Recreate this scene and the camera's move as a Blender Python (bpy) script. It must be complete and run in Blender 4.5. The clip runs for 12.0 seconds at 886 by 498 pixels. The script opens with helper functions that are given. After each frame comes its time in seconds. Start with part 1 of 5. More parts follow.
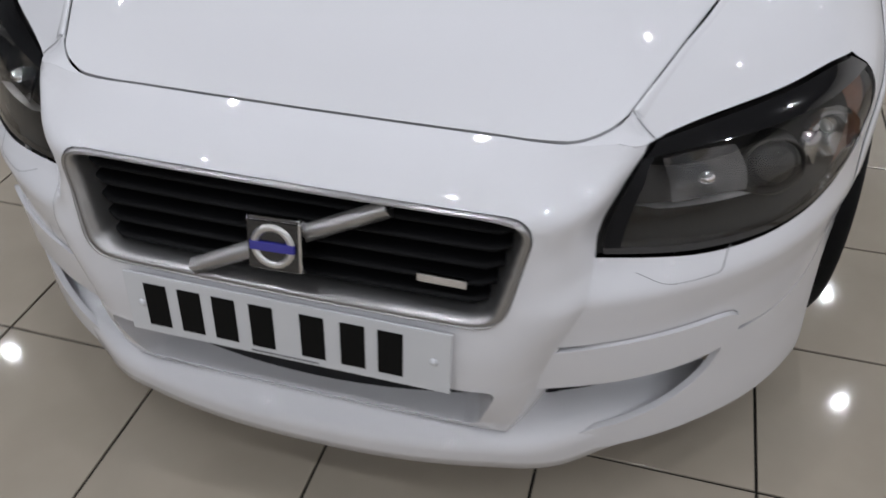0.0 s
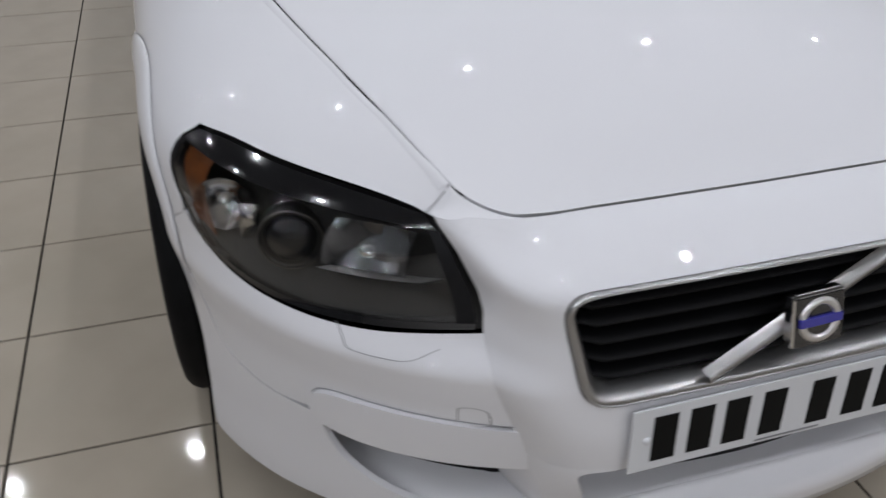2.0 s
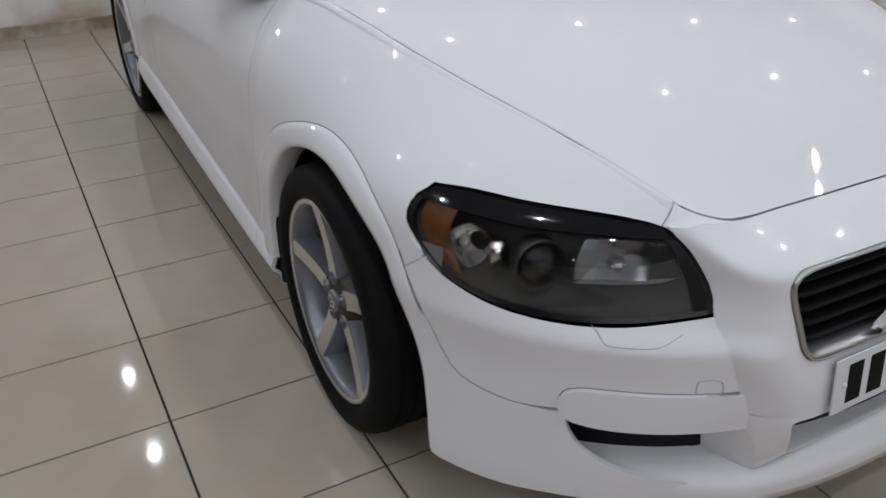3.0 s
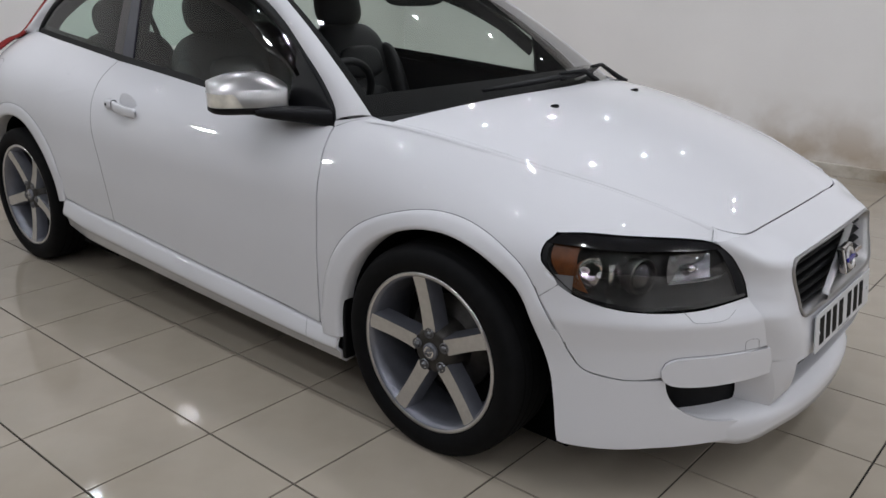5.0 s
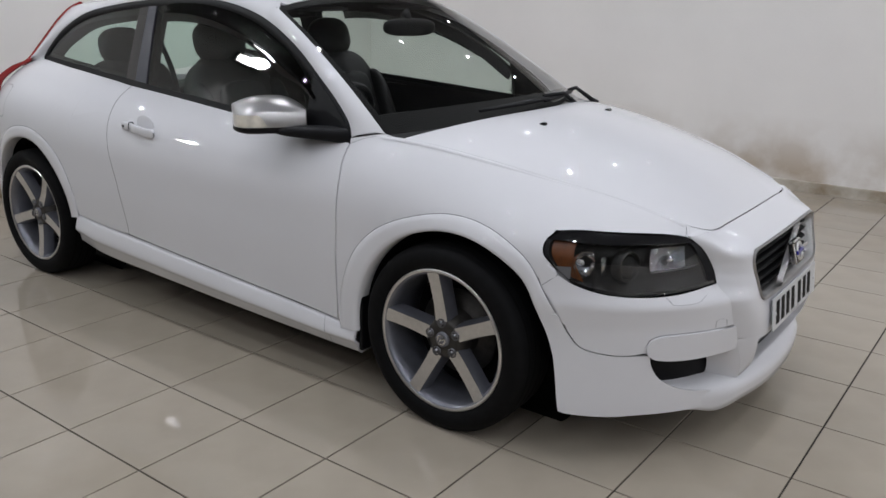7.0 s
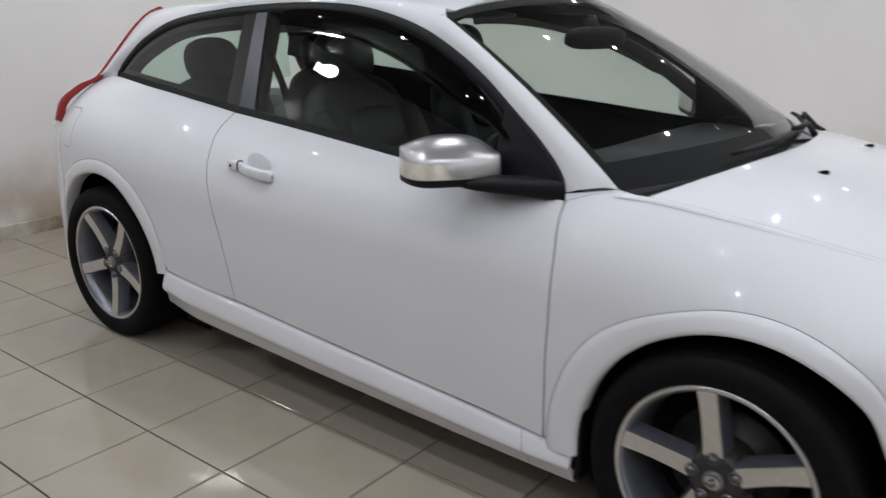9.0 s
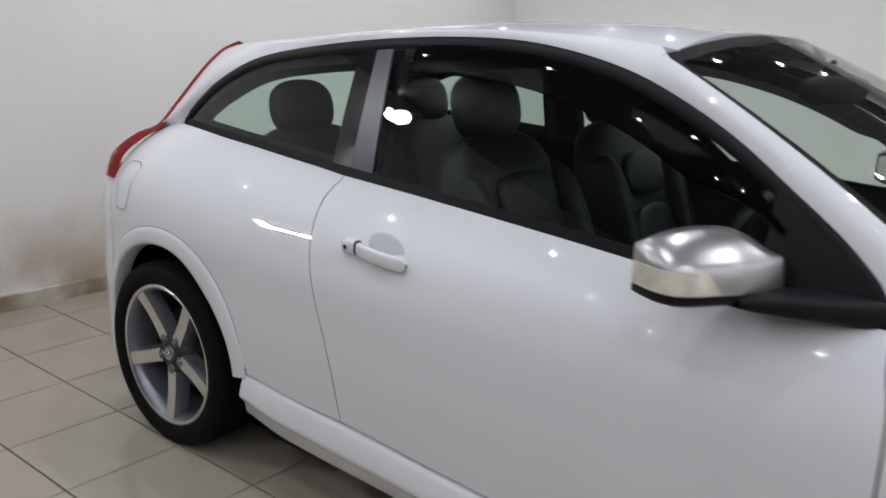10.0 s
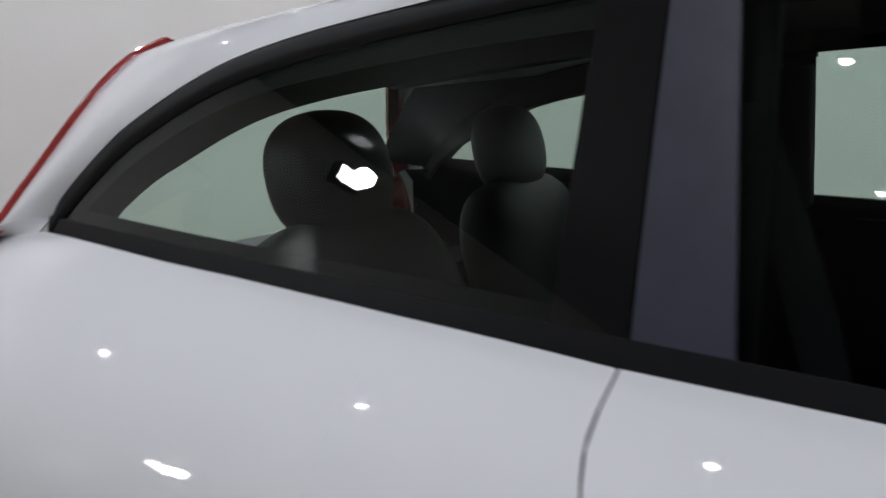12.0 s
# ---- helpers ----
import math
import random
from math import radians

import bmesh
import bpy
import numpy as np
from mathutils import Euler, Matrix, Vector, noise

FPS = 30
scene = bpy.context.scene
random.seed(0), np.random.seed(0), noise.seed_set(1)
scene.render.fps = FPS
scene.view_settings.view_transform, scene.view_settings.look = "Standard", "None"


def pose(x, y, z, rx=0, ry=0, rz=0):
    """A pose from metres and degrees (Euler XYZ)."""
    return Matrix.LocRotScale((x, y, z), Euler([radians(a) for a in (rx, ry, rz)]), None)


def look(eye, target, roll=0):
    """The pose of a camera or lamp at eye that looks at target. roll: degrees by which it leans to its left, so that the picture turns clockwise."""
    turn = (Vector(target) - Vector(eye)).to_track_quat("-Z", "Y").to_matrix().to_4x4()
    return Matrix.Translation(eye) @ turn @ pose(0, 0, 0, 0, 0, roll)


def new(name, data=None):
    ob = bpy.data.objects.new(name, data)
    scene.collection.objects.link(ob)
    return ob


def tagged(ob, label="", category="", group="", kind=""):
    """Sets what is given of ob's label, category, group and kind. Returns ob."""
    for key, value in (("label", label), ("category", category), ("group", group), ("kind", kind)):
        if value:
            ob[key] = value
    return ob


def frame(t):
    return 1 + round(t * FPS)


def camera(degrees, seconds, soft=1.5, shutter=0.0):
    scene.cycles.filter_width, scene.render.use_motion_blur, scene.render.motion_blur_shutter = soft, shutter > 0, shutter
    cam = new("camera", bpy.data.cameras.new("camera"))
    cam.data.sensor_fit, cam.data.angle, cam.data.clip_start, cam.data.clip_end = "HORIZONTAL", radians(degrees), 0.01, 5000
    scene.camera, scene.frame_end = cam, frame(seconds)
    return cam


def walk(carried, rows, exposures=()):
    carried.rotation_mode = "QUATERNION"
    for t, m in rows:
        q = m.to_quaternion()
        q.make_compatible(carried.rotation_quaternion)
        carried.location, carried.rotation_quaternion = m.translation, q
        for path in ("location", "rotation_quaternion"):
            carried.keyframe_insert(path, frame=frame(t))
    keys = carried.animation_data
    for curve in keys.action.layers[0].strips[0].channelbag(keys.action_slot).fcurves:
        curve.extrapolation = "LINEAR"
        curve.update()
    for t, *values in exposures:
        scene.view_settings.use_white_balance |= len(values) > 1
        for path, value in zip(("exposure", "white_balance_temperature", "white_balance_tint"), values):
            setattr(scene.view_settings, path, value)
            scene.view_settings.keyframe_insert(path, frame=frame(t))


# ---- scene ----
cam = camera(56.4, 12.0, shutter=0.4)
PATH = [
    (0, (1.672, 0.465, 1.321), (0.181, 0.05, 0.055), -0.0),
    (0.5, (1.661, 0.158, 1.281), (0.082, -0.001, 0.064), 2.1),
    (1, (1.589, -0.109, 1.284), (0.027, -0.09, 0.035), 0.8),
    (1.5, (1.588, -0.437, 1.266), (-0.017, -0.138, 0.111), 2.1),
    (2, (1.56, -0.742, 1.312), (-0.009, -0.252, 0.171), 0.8),
    (2.5, (1.579, -1.059, 1.326), (0.002, -0.406, 0.283), -0.2),
    (3, (1.575, -1.392, 1.363), (0.03, -0.566, 0.398), -0.8),
    (3.5, (1.574, -1.702, 1.377), (0.083, -0.687, 0.513), -0.1),
    (5.3, (1.448, -2.61, 1.391), (0.255, -1.135, 0.761), 0.3),
    (5.5, (1.479, -2.67, 1.398), (0.299, -1.183, 0.768), 0.1),
    (6, (1.548, -2.775, 1.401), (0.387, -1.267, 0.787), 0.2),
    (6.5, (1.582, -2.863, 1.403), (0.43, -1.337, 0.817), 0.7),
    (6.7, (1.572, -2.892, 1.409), (0.428, -1.358, 0.826), 0.8),
    (8.3, (1.031, -2.703, 1.432), (-0.153, -1.207, 0.833), -0.1),
    (8.5, (0.923, -2.65, 1.409), (-0.275, -1.16, 0.822), 0.1),
    (9, (0.553, -2.593, 1.431), (-0.627, -1.09, 0.839), 0.3),
    (9.5, (0.173, -2.443, 1.404), (-1.032, -0.946, 0.85), 0.4),
    (10, (-0.242, -2.303, 1.389), (-1.464, -0.797, 0.899), 1.4),
    (10.5, (-0.615, -2.108, 1.349), (-1.855, -0.598, 0.926), 1.4),
    (11, (-1.003, -1.888, 1.255), (-2.241, -0.35, 0.938), 2.0),
    (11.5, (-1.341, -1.615, 1.243), (-2.526, -0.046, 0.887), -0.2),
    (12, (-1.728, -1.364, 1.245), (-2.693, 0.354, 0.904), -1.7),
]
walk(cam, [(t, look(eye, target, roll)) for t, eye, target, roll in PATH], [(0, -0.05), (3.5, -0.08), (5.5, 0.0), (8.5, 0.12), (9.5, 0.2), (10.5, 0.14), (11.5, 0.0), (12, -0.1)])

# ---- light ----
world = bpy.data.worlds.new("showroom_night")
scene.world = world
world.use_nodes = True
world.node_tree.nodes["Background"].inputs[0].default_value = (0.5, 0.55, 0.6, 1)
world.node_tree.nodes["Background"].inputs[1].default_value = 0.05
CEILING = 2.5
LAMP_POWER = 3.4


# ---- materials ----
def shader(name, colour, rough=0.5, metal=0.0, coat=0.0, vary=0.06, scale=8.0, bump=0.0, bump_scale=200.0, spec=0.5, stain=None, rough_vary=0.0):
    """A principled surface with variation at two scales and fine relief."""
    m = bpy.data.materials.new(name)
    m.use_nodes = True
    nt = m.node_tree
    b = nt.nodes["Principled BSDF"]
    b.inputs["Roughness"].default_value = rough
    b.inputs["Metallic"].default_value = metal
    b.inputs["Coat Weight"].default_value = coat
    b.inputs["Coat Roughness"].default_value = 0.012
    b.inputs["Specular IOR Level"].default_value = spec
    co = nt.nodes.new("ShaderNodeTexCoord")
    n1 = nt.nodes.new("ShaderNodeTexNoise")
    n1.inputs["Scale"].default_value = scale
    n1.inputs["Detail"].default_value = 6.0
    nt.links.new(co.outputs["Object"], n1.inputs["Vector"])
    ramp = nt.nodes.new("ShaderNodeMapRange")
    ramp.inputs[1].default_value, ramp.inputs[2].default_value = 0.3, 0.7
    ramp.inputs[3].default_value, ramp.inputs[4].default_value = 1.0 - vary, 1.0 + vary
    nt.links.new(n1.outputs["Fac"], ramp.inputs[0])
    mix = nt.nodes.new("ShaderNodeMix")
    mix.data_type, mix.blend_type = "RGBA", "MULTIPLY"
    mix.inputs[0].default_value = 1.0
    mix.inputs[6].default_value = (*colour, 1)
    nt.links.new(ramp.outputs[0], mix.inputs[7])
    out = mix.outputs[2]
    if stain:
        n3 = nt.nodes.new("ShaderNodeTexNoise")
        n3.inputs["Scale"].default_value = stain[1]
        n3.inputs["Detail"].default_value = 8.0
        nt.links.new(co.outputs["Object"], n3.inputs["Vector"])
        r3 = nt.nodes.new("ShaderNodeMapRange")
        r3.inputs[1].default_value, r3.inputs[2].default_value = stain[2], stain[3]
        nt.links.new(n3.outputs["Fac"], r3.inputs[0])
        m3 = nt.nodes.new("ShaderNodeMix")
        m3.data_type = "RGBA"
        nt.links.new(r3.outputs[0], m3.inputs[0])
        nt.links.new(out, m3.inputs[6])
        m3.inputs[7].default_value = (*stain[0], 1)
        out = m3.outputs[2]
    nt.links.new(out, b.inputs["Base Color"])
    if rough_vary:
        rr = nt.nodes.new("ShaderNodeMapRange")
        rr.inputs[1].default_value, rr.inputs[2].default_value = 0.3, 0.7
        rr.inputs[3].default_value, rr.inputs[4].default_value = rough - rough_vary, rough + rough_vary
        nt.links.new(n1.outputs["Fac"], rr.inputs[0])
        nt.links.new(rr.outputs[0], b.inputs["Roughness"])
    if bump:
        n2 = nt.nodes.new("ShaderNodeTexNoise")
        n2.inputs["Scale"].default_value = bump_scale
        nt.links.new(co.outputs["Object"], n2.inputs["Vector"])
        bp = nt.nodes.new("ShaderNodeBump")
        bp.inputs["Strength"].default_value = 1.0
        bp.inputs["Distance"].default_value = bump
        nt.links.new(n2.outputs["Fac"], bp.inputs["Height"])
        nt.links.new(bp.outputs[0], b.inputs["Normal"])
    return m


def clear(name, tint, gloss=1.0, rough=0.0):
    """Thin glass: lets light through with a tint, and mirrors at its face."""
    m = bpy.data.materials.new(name)
    m.use_nodes = True
    nt = m.node_tree
    nt.nodes.remove(nt.nodes["Principled BSDF"])
    tr = nt.nodes.new("ShaderNodeBsdfTransparent")
    tr.inputs[0].default_value = (*tint, 1)
    gl = nt.nodes.new("ShaderNodeBsdfGlossy")
    gl.inputs["Roughness"].default_value = rough
    lw = nt.nodes.new("ShaderNodeLayerWeight")
    lw.inputs[0].default_value = 0.5
    pw = nt.nodes.new("ShaderNodeMath")
    pw.operation = "POWER"
    pw.inputs[1].default_value = 4.2
    nt.links.new(lw.outputs["Facing"], pw.inputs[0])
    mul = nt.nodes.new("ShaderNodeMapRange")
    mul.inputs[3].default_value, mul.inputs[4].default_value = 0.07 * gloss, 0.97 * gloss
    nt.links.new(pw.outputs[0], mul.inputs[0])
    mx = nt.nodes.new("ShaderNodeMixShader")
    nt.links.new(mul.outputs[0], mx.inputs[0])
    nt.links.new(tr.outputs[0], mx.inputs[1])
    nt.links.new(gl.outputs[0], mx.inputs[2])
    nt.links.new(mx.outputs[0], nt.nodes["Material Output"].inputs[0])
    return m


def glow(name, colour, strength):
    m = bpy.data.materials.new(name)
    m.use_nodes = True
    b = m.node_tree.nodes["Principled BSDF"]
    b.inputs["Emission Color"].default_value = (*colour, 1)
    b.inputs["Emission Strength"].default_value = strength
    return m


PAINT = shader("white_car_paint", (0.70, 0.695, 0.715), 0.55, coat=1.0, vary=0.012, scale=3.0, bump=0.0, spec=0.12)
GAP = shader("black_underbody_and_gap_fill", (0.006, 0.006, 0.006), 0.9, spec=0.1)
TRIM = shader("satin_black_trim", (0.005, 0.005, 0.006), 0.5, spec=0.2, vary=0.2, scale=40)
SLAT = shader("black_slat", (0.0035, 0.0035, 0.004), 0.5, spec=0.12, vary=0.2)
PILLAR = shader("pillar_film", (0.034, 0.035, 0.052), 0.34, vary=0.1, scale=30, coat=0.12)
GLOSS_BLACK = shader("gloss_black", (0.008, 0.008, 0.009), 0.08, coat=1.0, vary=0.1)
RUBBER = shader("tyre_rubber", (0.0045, 0.0045, 0.005), 0.7, spec=0.12, vary=0.25, scale=30, bump=0.0003, bump_scale=300)
SILVER = shader("matt_silver", (0.40, 0.395, 0.39), 0.30, metal=0.9, vary=0.05, scale=25)
NUT = shader("nut_steel", (0.17, 0.17, 0.18), 0.4, metal=0.8, vary=0.1)
CHROME = shader("chrome", (0.78, 0.78, 0.79), 0.1, metal=1.0, vary=0.04)
REFLECTOR = shader("lamp_reflector", (0.26, 0.26, 0.27), 0.13, metal=0.95, vary=0.3, scale=60)
ALLOY = shader("machined_alloy", (0.68, 0.67, 0.66), 0.3, metal=0.9, vary=0.06, scale=60)
ALLOY_GREY = shader("grey_alloy_paint", (0.20, 0.205, 0.235), 0.32, metal=0.6, vary=0.08, scale=25, coat=0.5)
DARK_STEEL = shader("dark_steel", (0.07, 0.065, 0.06), 0.5, metal=0.7, vary=0.3, scale=30)
LEATHER = shader("black_leather", (0.0055, 0.0065, 0.0072), 0.5, spec=0.28, vary=0.2, scale=25)
DASH = shader("dark_dash_plastic", (0.008, 0.0085, 0.009), 0.6, spec=0.2, vary=0.2, scale=30)
LINING = shader("grey_headlining", (0.022, 0.022, 0.023), 0.9, vary=0.1, scale=60)
PLATE = shader("white_plate", (0.62, 0.63, 0.65), 0.3, vary=0.03, coat=0.6)
INK = shader("black_ink", (0.005, 0.005, 0.005), 0.6, spec=0.1)
INK_GREY = shader("grey_ink", (0.2, 0.2, 0.21), 0.4)
BLUE = shader("blue_enamel", (0.03, 0.03, 0.28), 0.25, coat=0.6)
INDICATOR = shader("clear_indicator", (0.62, 0.58, 0.50), 0.15, coat=1.0, vary=0.22, scale=28)
RED_LENS = shader("red_lamp_lens", (0.27, 0.028, 0.028), 0.12, coat=1.0, vary=0.15, scale=60)
AMBER = shader("amber_reflector", (0.14, 0.040, 0.006), 0.4, coat=0.3, vary=0.25, scale=50)
LAMP_DARK = shader("smoked_lamp_housing", (0.008, 0.0078, 0.0074), 0.45, spec=0.3, vary=0.2, scale=30)
GLASS = clear("green_tinted_glass", (0.78, 0.90, 0.84))
SCREEN = clear("windscreen_glass", (0.99, 1.0, 0.98))
LENS = clear("clear_lens", (0.76, 0.76, 0.75))
SMOKE = clear("smoked_deflector", (0.045, 0.043, 0.044))
TILE = shader("beige_porcelain", (0.375, 0.327, 0.265), 0.065, spec=0.36, vary=0.06, scale=5.0, rough_vary=0.025, coat=0.0, stain=((0.34, 0.302, 0.25), 2.2, 0.55, 0.8))
GROUT = shader("dark_grout", (0.020, 0.018, 0.016), 0.85, vary=0.3, scale=20, spec=0.1, stain=((0.05, 0.044, 0.038), 2.3, 0.5, 0.66))
DARK_WALL = shader("dark_unseen_wall", (0.10, 0.105, 0.11), 0.5, vary=0.2, scale=0.8)
WALL = shader("white_wall_paint", (0.74, 0.72, 0.70), 0.6, vary=0.03, scale=1.5, bump=0.0008, bump_scale=60)
def scuffed_wall(name):
    """White wall paint with brown damp marks and scuffs low down."""
    m = shader(name, (0.82, 0.795, 0.77), 0.6, vary=0.03, scale=1.5, bump=0.0008, bump_scale=60)
    nt = m.node_tree
    b = nt.nodes["Principled BSDF"]
    old = b.inputs["Base Color"].links[0].from_socket
    co = nt.nodes.new("ShaderNodeTexCoord")
    sep = nt.nodes.new("ShaderNodeSeparateXYZ")
    nt.links.new(co.outputs["Object"], sep.inputs[0])
    low = nt.nodes.new("ShaderNodeMapRange")
    low.inputs[1].default_value, low.inputs[2].default_value = 0.58, 0.06
    nt.links.new(sep.outputs[2], low.inputs[0])
    n = nt.nodes.new("ShaderNodeTexNoise")
    n.inputs["Scale"].default_value, n.inputs["Detail"].default_value = 2.6, 9.0
    nt.links.new(co.outputs["Object"], n.inputs["Vector"])
    th = nt.nodes.new("ShaderNodeMapRange")
    th.inputs[1].default_value, th.inputs[2].default_value = 0.38, 0.66
    nt.links.new(n.outputs["Fac"], th.inputs[0])
    mu = nt.nodes.new("ShaderNodeMath")
    mu.operation = "MULTIPLY"
    nt.links.new(low.outputs[0], mu.inputs[0])
    nt.links.new(th.outputs[0], mu.inputs[1])
    mx = nt.nodes.new("ShaderNodeMix")
    mx.data_type = "RGBA"
    nt.links.new(mu.outputs[0], mx.inputs[0])
    nt.links.new(old, mx.inputs[6])
    mx.inputs[7].default_value = (0.42, 0.33, 0.23, 1)
    nt.links.new(mx.outputs[2], b.inputs["Base Color"])
    return m


DIRTY = scuffed_wall("scuffed_white_wall")
SKIRT = shader("scuffed_skirting", (0.60, 0.56, 0.49), 0.5, vary=0.08, scale=6, stain=((0.26, 0.20, 0.13), 4.0, 0.38, 0.64))
CEIL = shader("grey_ceiling_paint", (0.09, 0.09, 0.09), 0.8, vary=0.02)


# ---- helpers for meshes ----
def part(name, data, material, parent, label=""):
    """data: a bmesh or (verts, faces); one mesh object under a thing or a part."""
    me = bpy.data.meshes.new(name)
    if isinstance(data, tuple):
        me.from_pydata([tuple(v) for v in data[0]], [], data[1])
        me.polygons.foreach_set("use_smooth", [True] * len(me.polygons))
    else:
        data.to_mesh(me)
        data.free()
    me.materials.append(material)
    me.update()
    ob = new(name, me)
    if parent:
        ob.parent = parent
    if label:
        ob["label"] = label
    return ob


def keyed(*rows):
    """A smooth function through (t, value) rows, flat beyond its ends."""
    rows = sorted(rows)
    ts, vs = [r[0] for r in rows], [r[1] for r in rows]
    n = len(ts)
    d = [(vs[i + 1] - vs[i]) / (ts[i + 1] - ts[i]) for i in range(n - 1)]
    m = [d[0]] + [0.0 if d[i - 1] * d[i] <= 0 else 2 * d[i - 1] * d[i] / (d[i - 1] + d[i]) for i in range(1, n - 1)] + [d[-1]]

    def at(t):
        if t <= ts[0]:
            return vs[0]
        if t >= ts[-1]:
            return vs[-1]
        i = max(j for j in range(n - 1) if ts[j] <= t)
        h = ts[i + 1] - ts[i]
        s = (t - ts[i]) / h
        return (2 * s**3 - 3 * s**2 + 1) * vs[i] + (s**3 - 2 * s**2 + s) * h * m[i] + (3 * s**2 - 2 * s**3) * vs[i + 1] + (s**3 - s**2) * h * m[i + 1]
    return at


def path2(*pts):
    """A smooth curve through points of any dimension, t from 0 to 1."""
    p = [Vector(q).to_3d() if len(q) == 2 else Vector(q) for q in pts]
    n = len(p) - 1
    length = [0.0]
    for i in range(n):
        length.append(length[-1] + (p[i + 1] - p[i]).length)

    def at(t):
        s = min(max(t, 0.0), 1.0) * length[-1]
        i = min(max([j for j in range(n) if length[j] <= s + 1e-9], default=0), n - 1)
        h = max(length[i + 1] - length[i], 1e-9)
        f = (s - length[i]) / h
        m0 = (p[i + 1] - p[i - 1]) / max(length[i + 1] - length[i - 1], 1e-9) if i > 0 else (p[1] - p[0]) / h
        m1 = (p[i + 2] - p[i]) / max(length[i + 2] - length[i], 1e-9) if i < n - 1 else (p[n] - p[n - 1]) / h
        return (2 * f**3 - 3 * f**2 + 1) * p[i] + (f**3 - 2 * f**2 + f) * h * m0 + (3 * f**2 - 2 * f**3) * p[i + 1] + (f**3 - f**2) * h * m1
    return at


def smooth(e0, e1, x):
    t = min(max((x - e0) / (e1 - e0), 0.0), 1.0)
    return t * t * (3 - 2 * t)


def skin(rows, flange=0.0, closed=False, inside=Vector((0, 0, 0.6))):
    """A sheet from rows of points; flange: depth by which its rim turns inwards."""
    nu, nv = len(rows), len(rows[0])
    verts = [Vector(p) for r in rows for p in r]
    faces = []
    for i in range(nu - (0 if closed else 1)):
        for j in range(nv - 1):
            a, b = i * nv + j, ((i + 1) % nu) * nv + j
            faces.append((a, b, b + 1, a + 1))
    # normals, pointing away from the inside
    norm = [Vector() for _ in verts]
    for f in faces:
        k = (verts[f[2]] - verts[f[0]]).cross(verts[f[3]] - verts[f[1]])
        for q in f:
            norm[q] += k
    centre = sum(verts, Vector()) / len(verts)
    mean = sum(norm, Vector())
    ref = Vector((centre.x - min(max(centre.x, -2.6), 0.0), centre.y, centre.z - inside.z))
    if mean.dot(ref) < 0:
        norm = [-k for k in norm]
        faces = [tuple(reversed(f)) for f in faces]
    norm = [k.normalized() if k.length > 1e-12 else Vector((0, 0, 1)) for k in norm]
    if flange and not closed:
        rim = [i * nv for i in range(nu)] + [(nu - 1) * nv + j for j in range(1, nv)] + [i * nv + nv - 1 for i in range(nu - 2, -1, -1)] + list(range(nv - 2, 0, -1))
        base = len(verts)
        for q in rim:
            verts.append(verts[q].copy())
        for q in rim:
            verts.append(verts[q] - norm[q] * flange)
        m = len(rim)
        for k in range(m):
            faces.append((base + k, base + (k + 1) % m, base + m + (k + 1) % m, base + m + k))
    return verts, faces


def coons(surf, bottom, top, left, right, nu=24, nv=12, flange=0.0, push=0.0):
    """A patch of a surface between four curves of its parameters; bottom and top run from left to right."""
    rows = []
    c00, c10, c01, c11 = bottom(0), bottom(1), top(0), top(1)
    for i in range(nu + 1):
        u = i / nu
        r = []
        for j in range(nv + 1):
            v = j / nv
            p = (1 - v) * bottom(u) + v * top(u) + (1 - u) * left(v) + u * right(v)
            p -= (1 - u) * (1 - v) * c00 + u * (1 - v) * c10 + (1 - u) * v * c01 + u * v * c11
            r.append(Vector(surf(p.x, p.y)))
        rows.append(r)
    return skin(rows, flange)


def band(surf, lower, upper, nu=32, nv=6, flange=0.0):
    """A patch between two curves of a surface's parameters."""
    rows = []
    for i in range(nu + 1):
        a, b = lower(i / nu), upper(i / nu)
        rows.append([Vector(surf(*(a + (b - a) * j / nv)[:2])) for j in range(nv + 1)])
    return skin(rows, flange)


def ring(surf, inner, outer, n=96, rings=8, flange=0.0):
    """A patch between two closed curves of a surface's parameters."""
    rows = []
    for i in range(n):
        a, b = inner(i / n), outer(i / n)
        r = [Vector(surf(*(a + (b - a) * j / rings)[:2])) for j in range(rings + 1)]
        rows.append(r)
    v, f = skin(rows, 0.0, True)
    return v, f


def join(*meshes):
    verts, faces = [], []
    for v, f in meshes:
        k = len(verts)
        verts += list(v)
        faces += [tuple(q + k for q in g) for g in f]
    return verts, faces


def box(x0, x1, y0, y1, z0, z1, bevel=0.0, seg=2):
    bm = bmesh.new()
    bmesh.ops.create_cube(bm, size=1.0)
    for v in bm.verts:
        v.co = Vector(((x0 + x1) / 2 + v.co.x * (x1 - x0), (y0 + y1) / 2 + v.co.y * (y1 - y0), (z0 + z1) / 2 + v.co.z * (z1 - z0)))
    if bevel:
        bmesh.ops.bevel(bm, geom=bm.edges[:], offset=bevel, segments=seg, affect="EDGES", profile=0.5)
    return bm


def turned(profile, n=64, axis="y", centre=(0, 0, 0)):
    """A body of revolution; profile: (radius, along) rows, about an axis through centre."""
    verts, faces = [], []
    m = len(profile)
    c = Vector(centre)
    for i in range(n):
        a = 2 * math.pi * i / n
        for r, h in profile:
            p = Vector((r * math.cos(a), h, r * math.sin(a))) if axis == "y" else Vector((h, r * math.cos(a), r * math.sin(a))) if axis == "x" else Vector((r * math.cos(a), r * math.sin(a), h))
            verts.append(c + p)
    for i in range(n):
        for j in range(m - 1):
            a, b = i * m + j, ((i + 1) % n) * m + j
            faces.append((a, b, b + 1, a + 1))
    return verts, faces


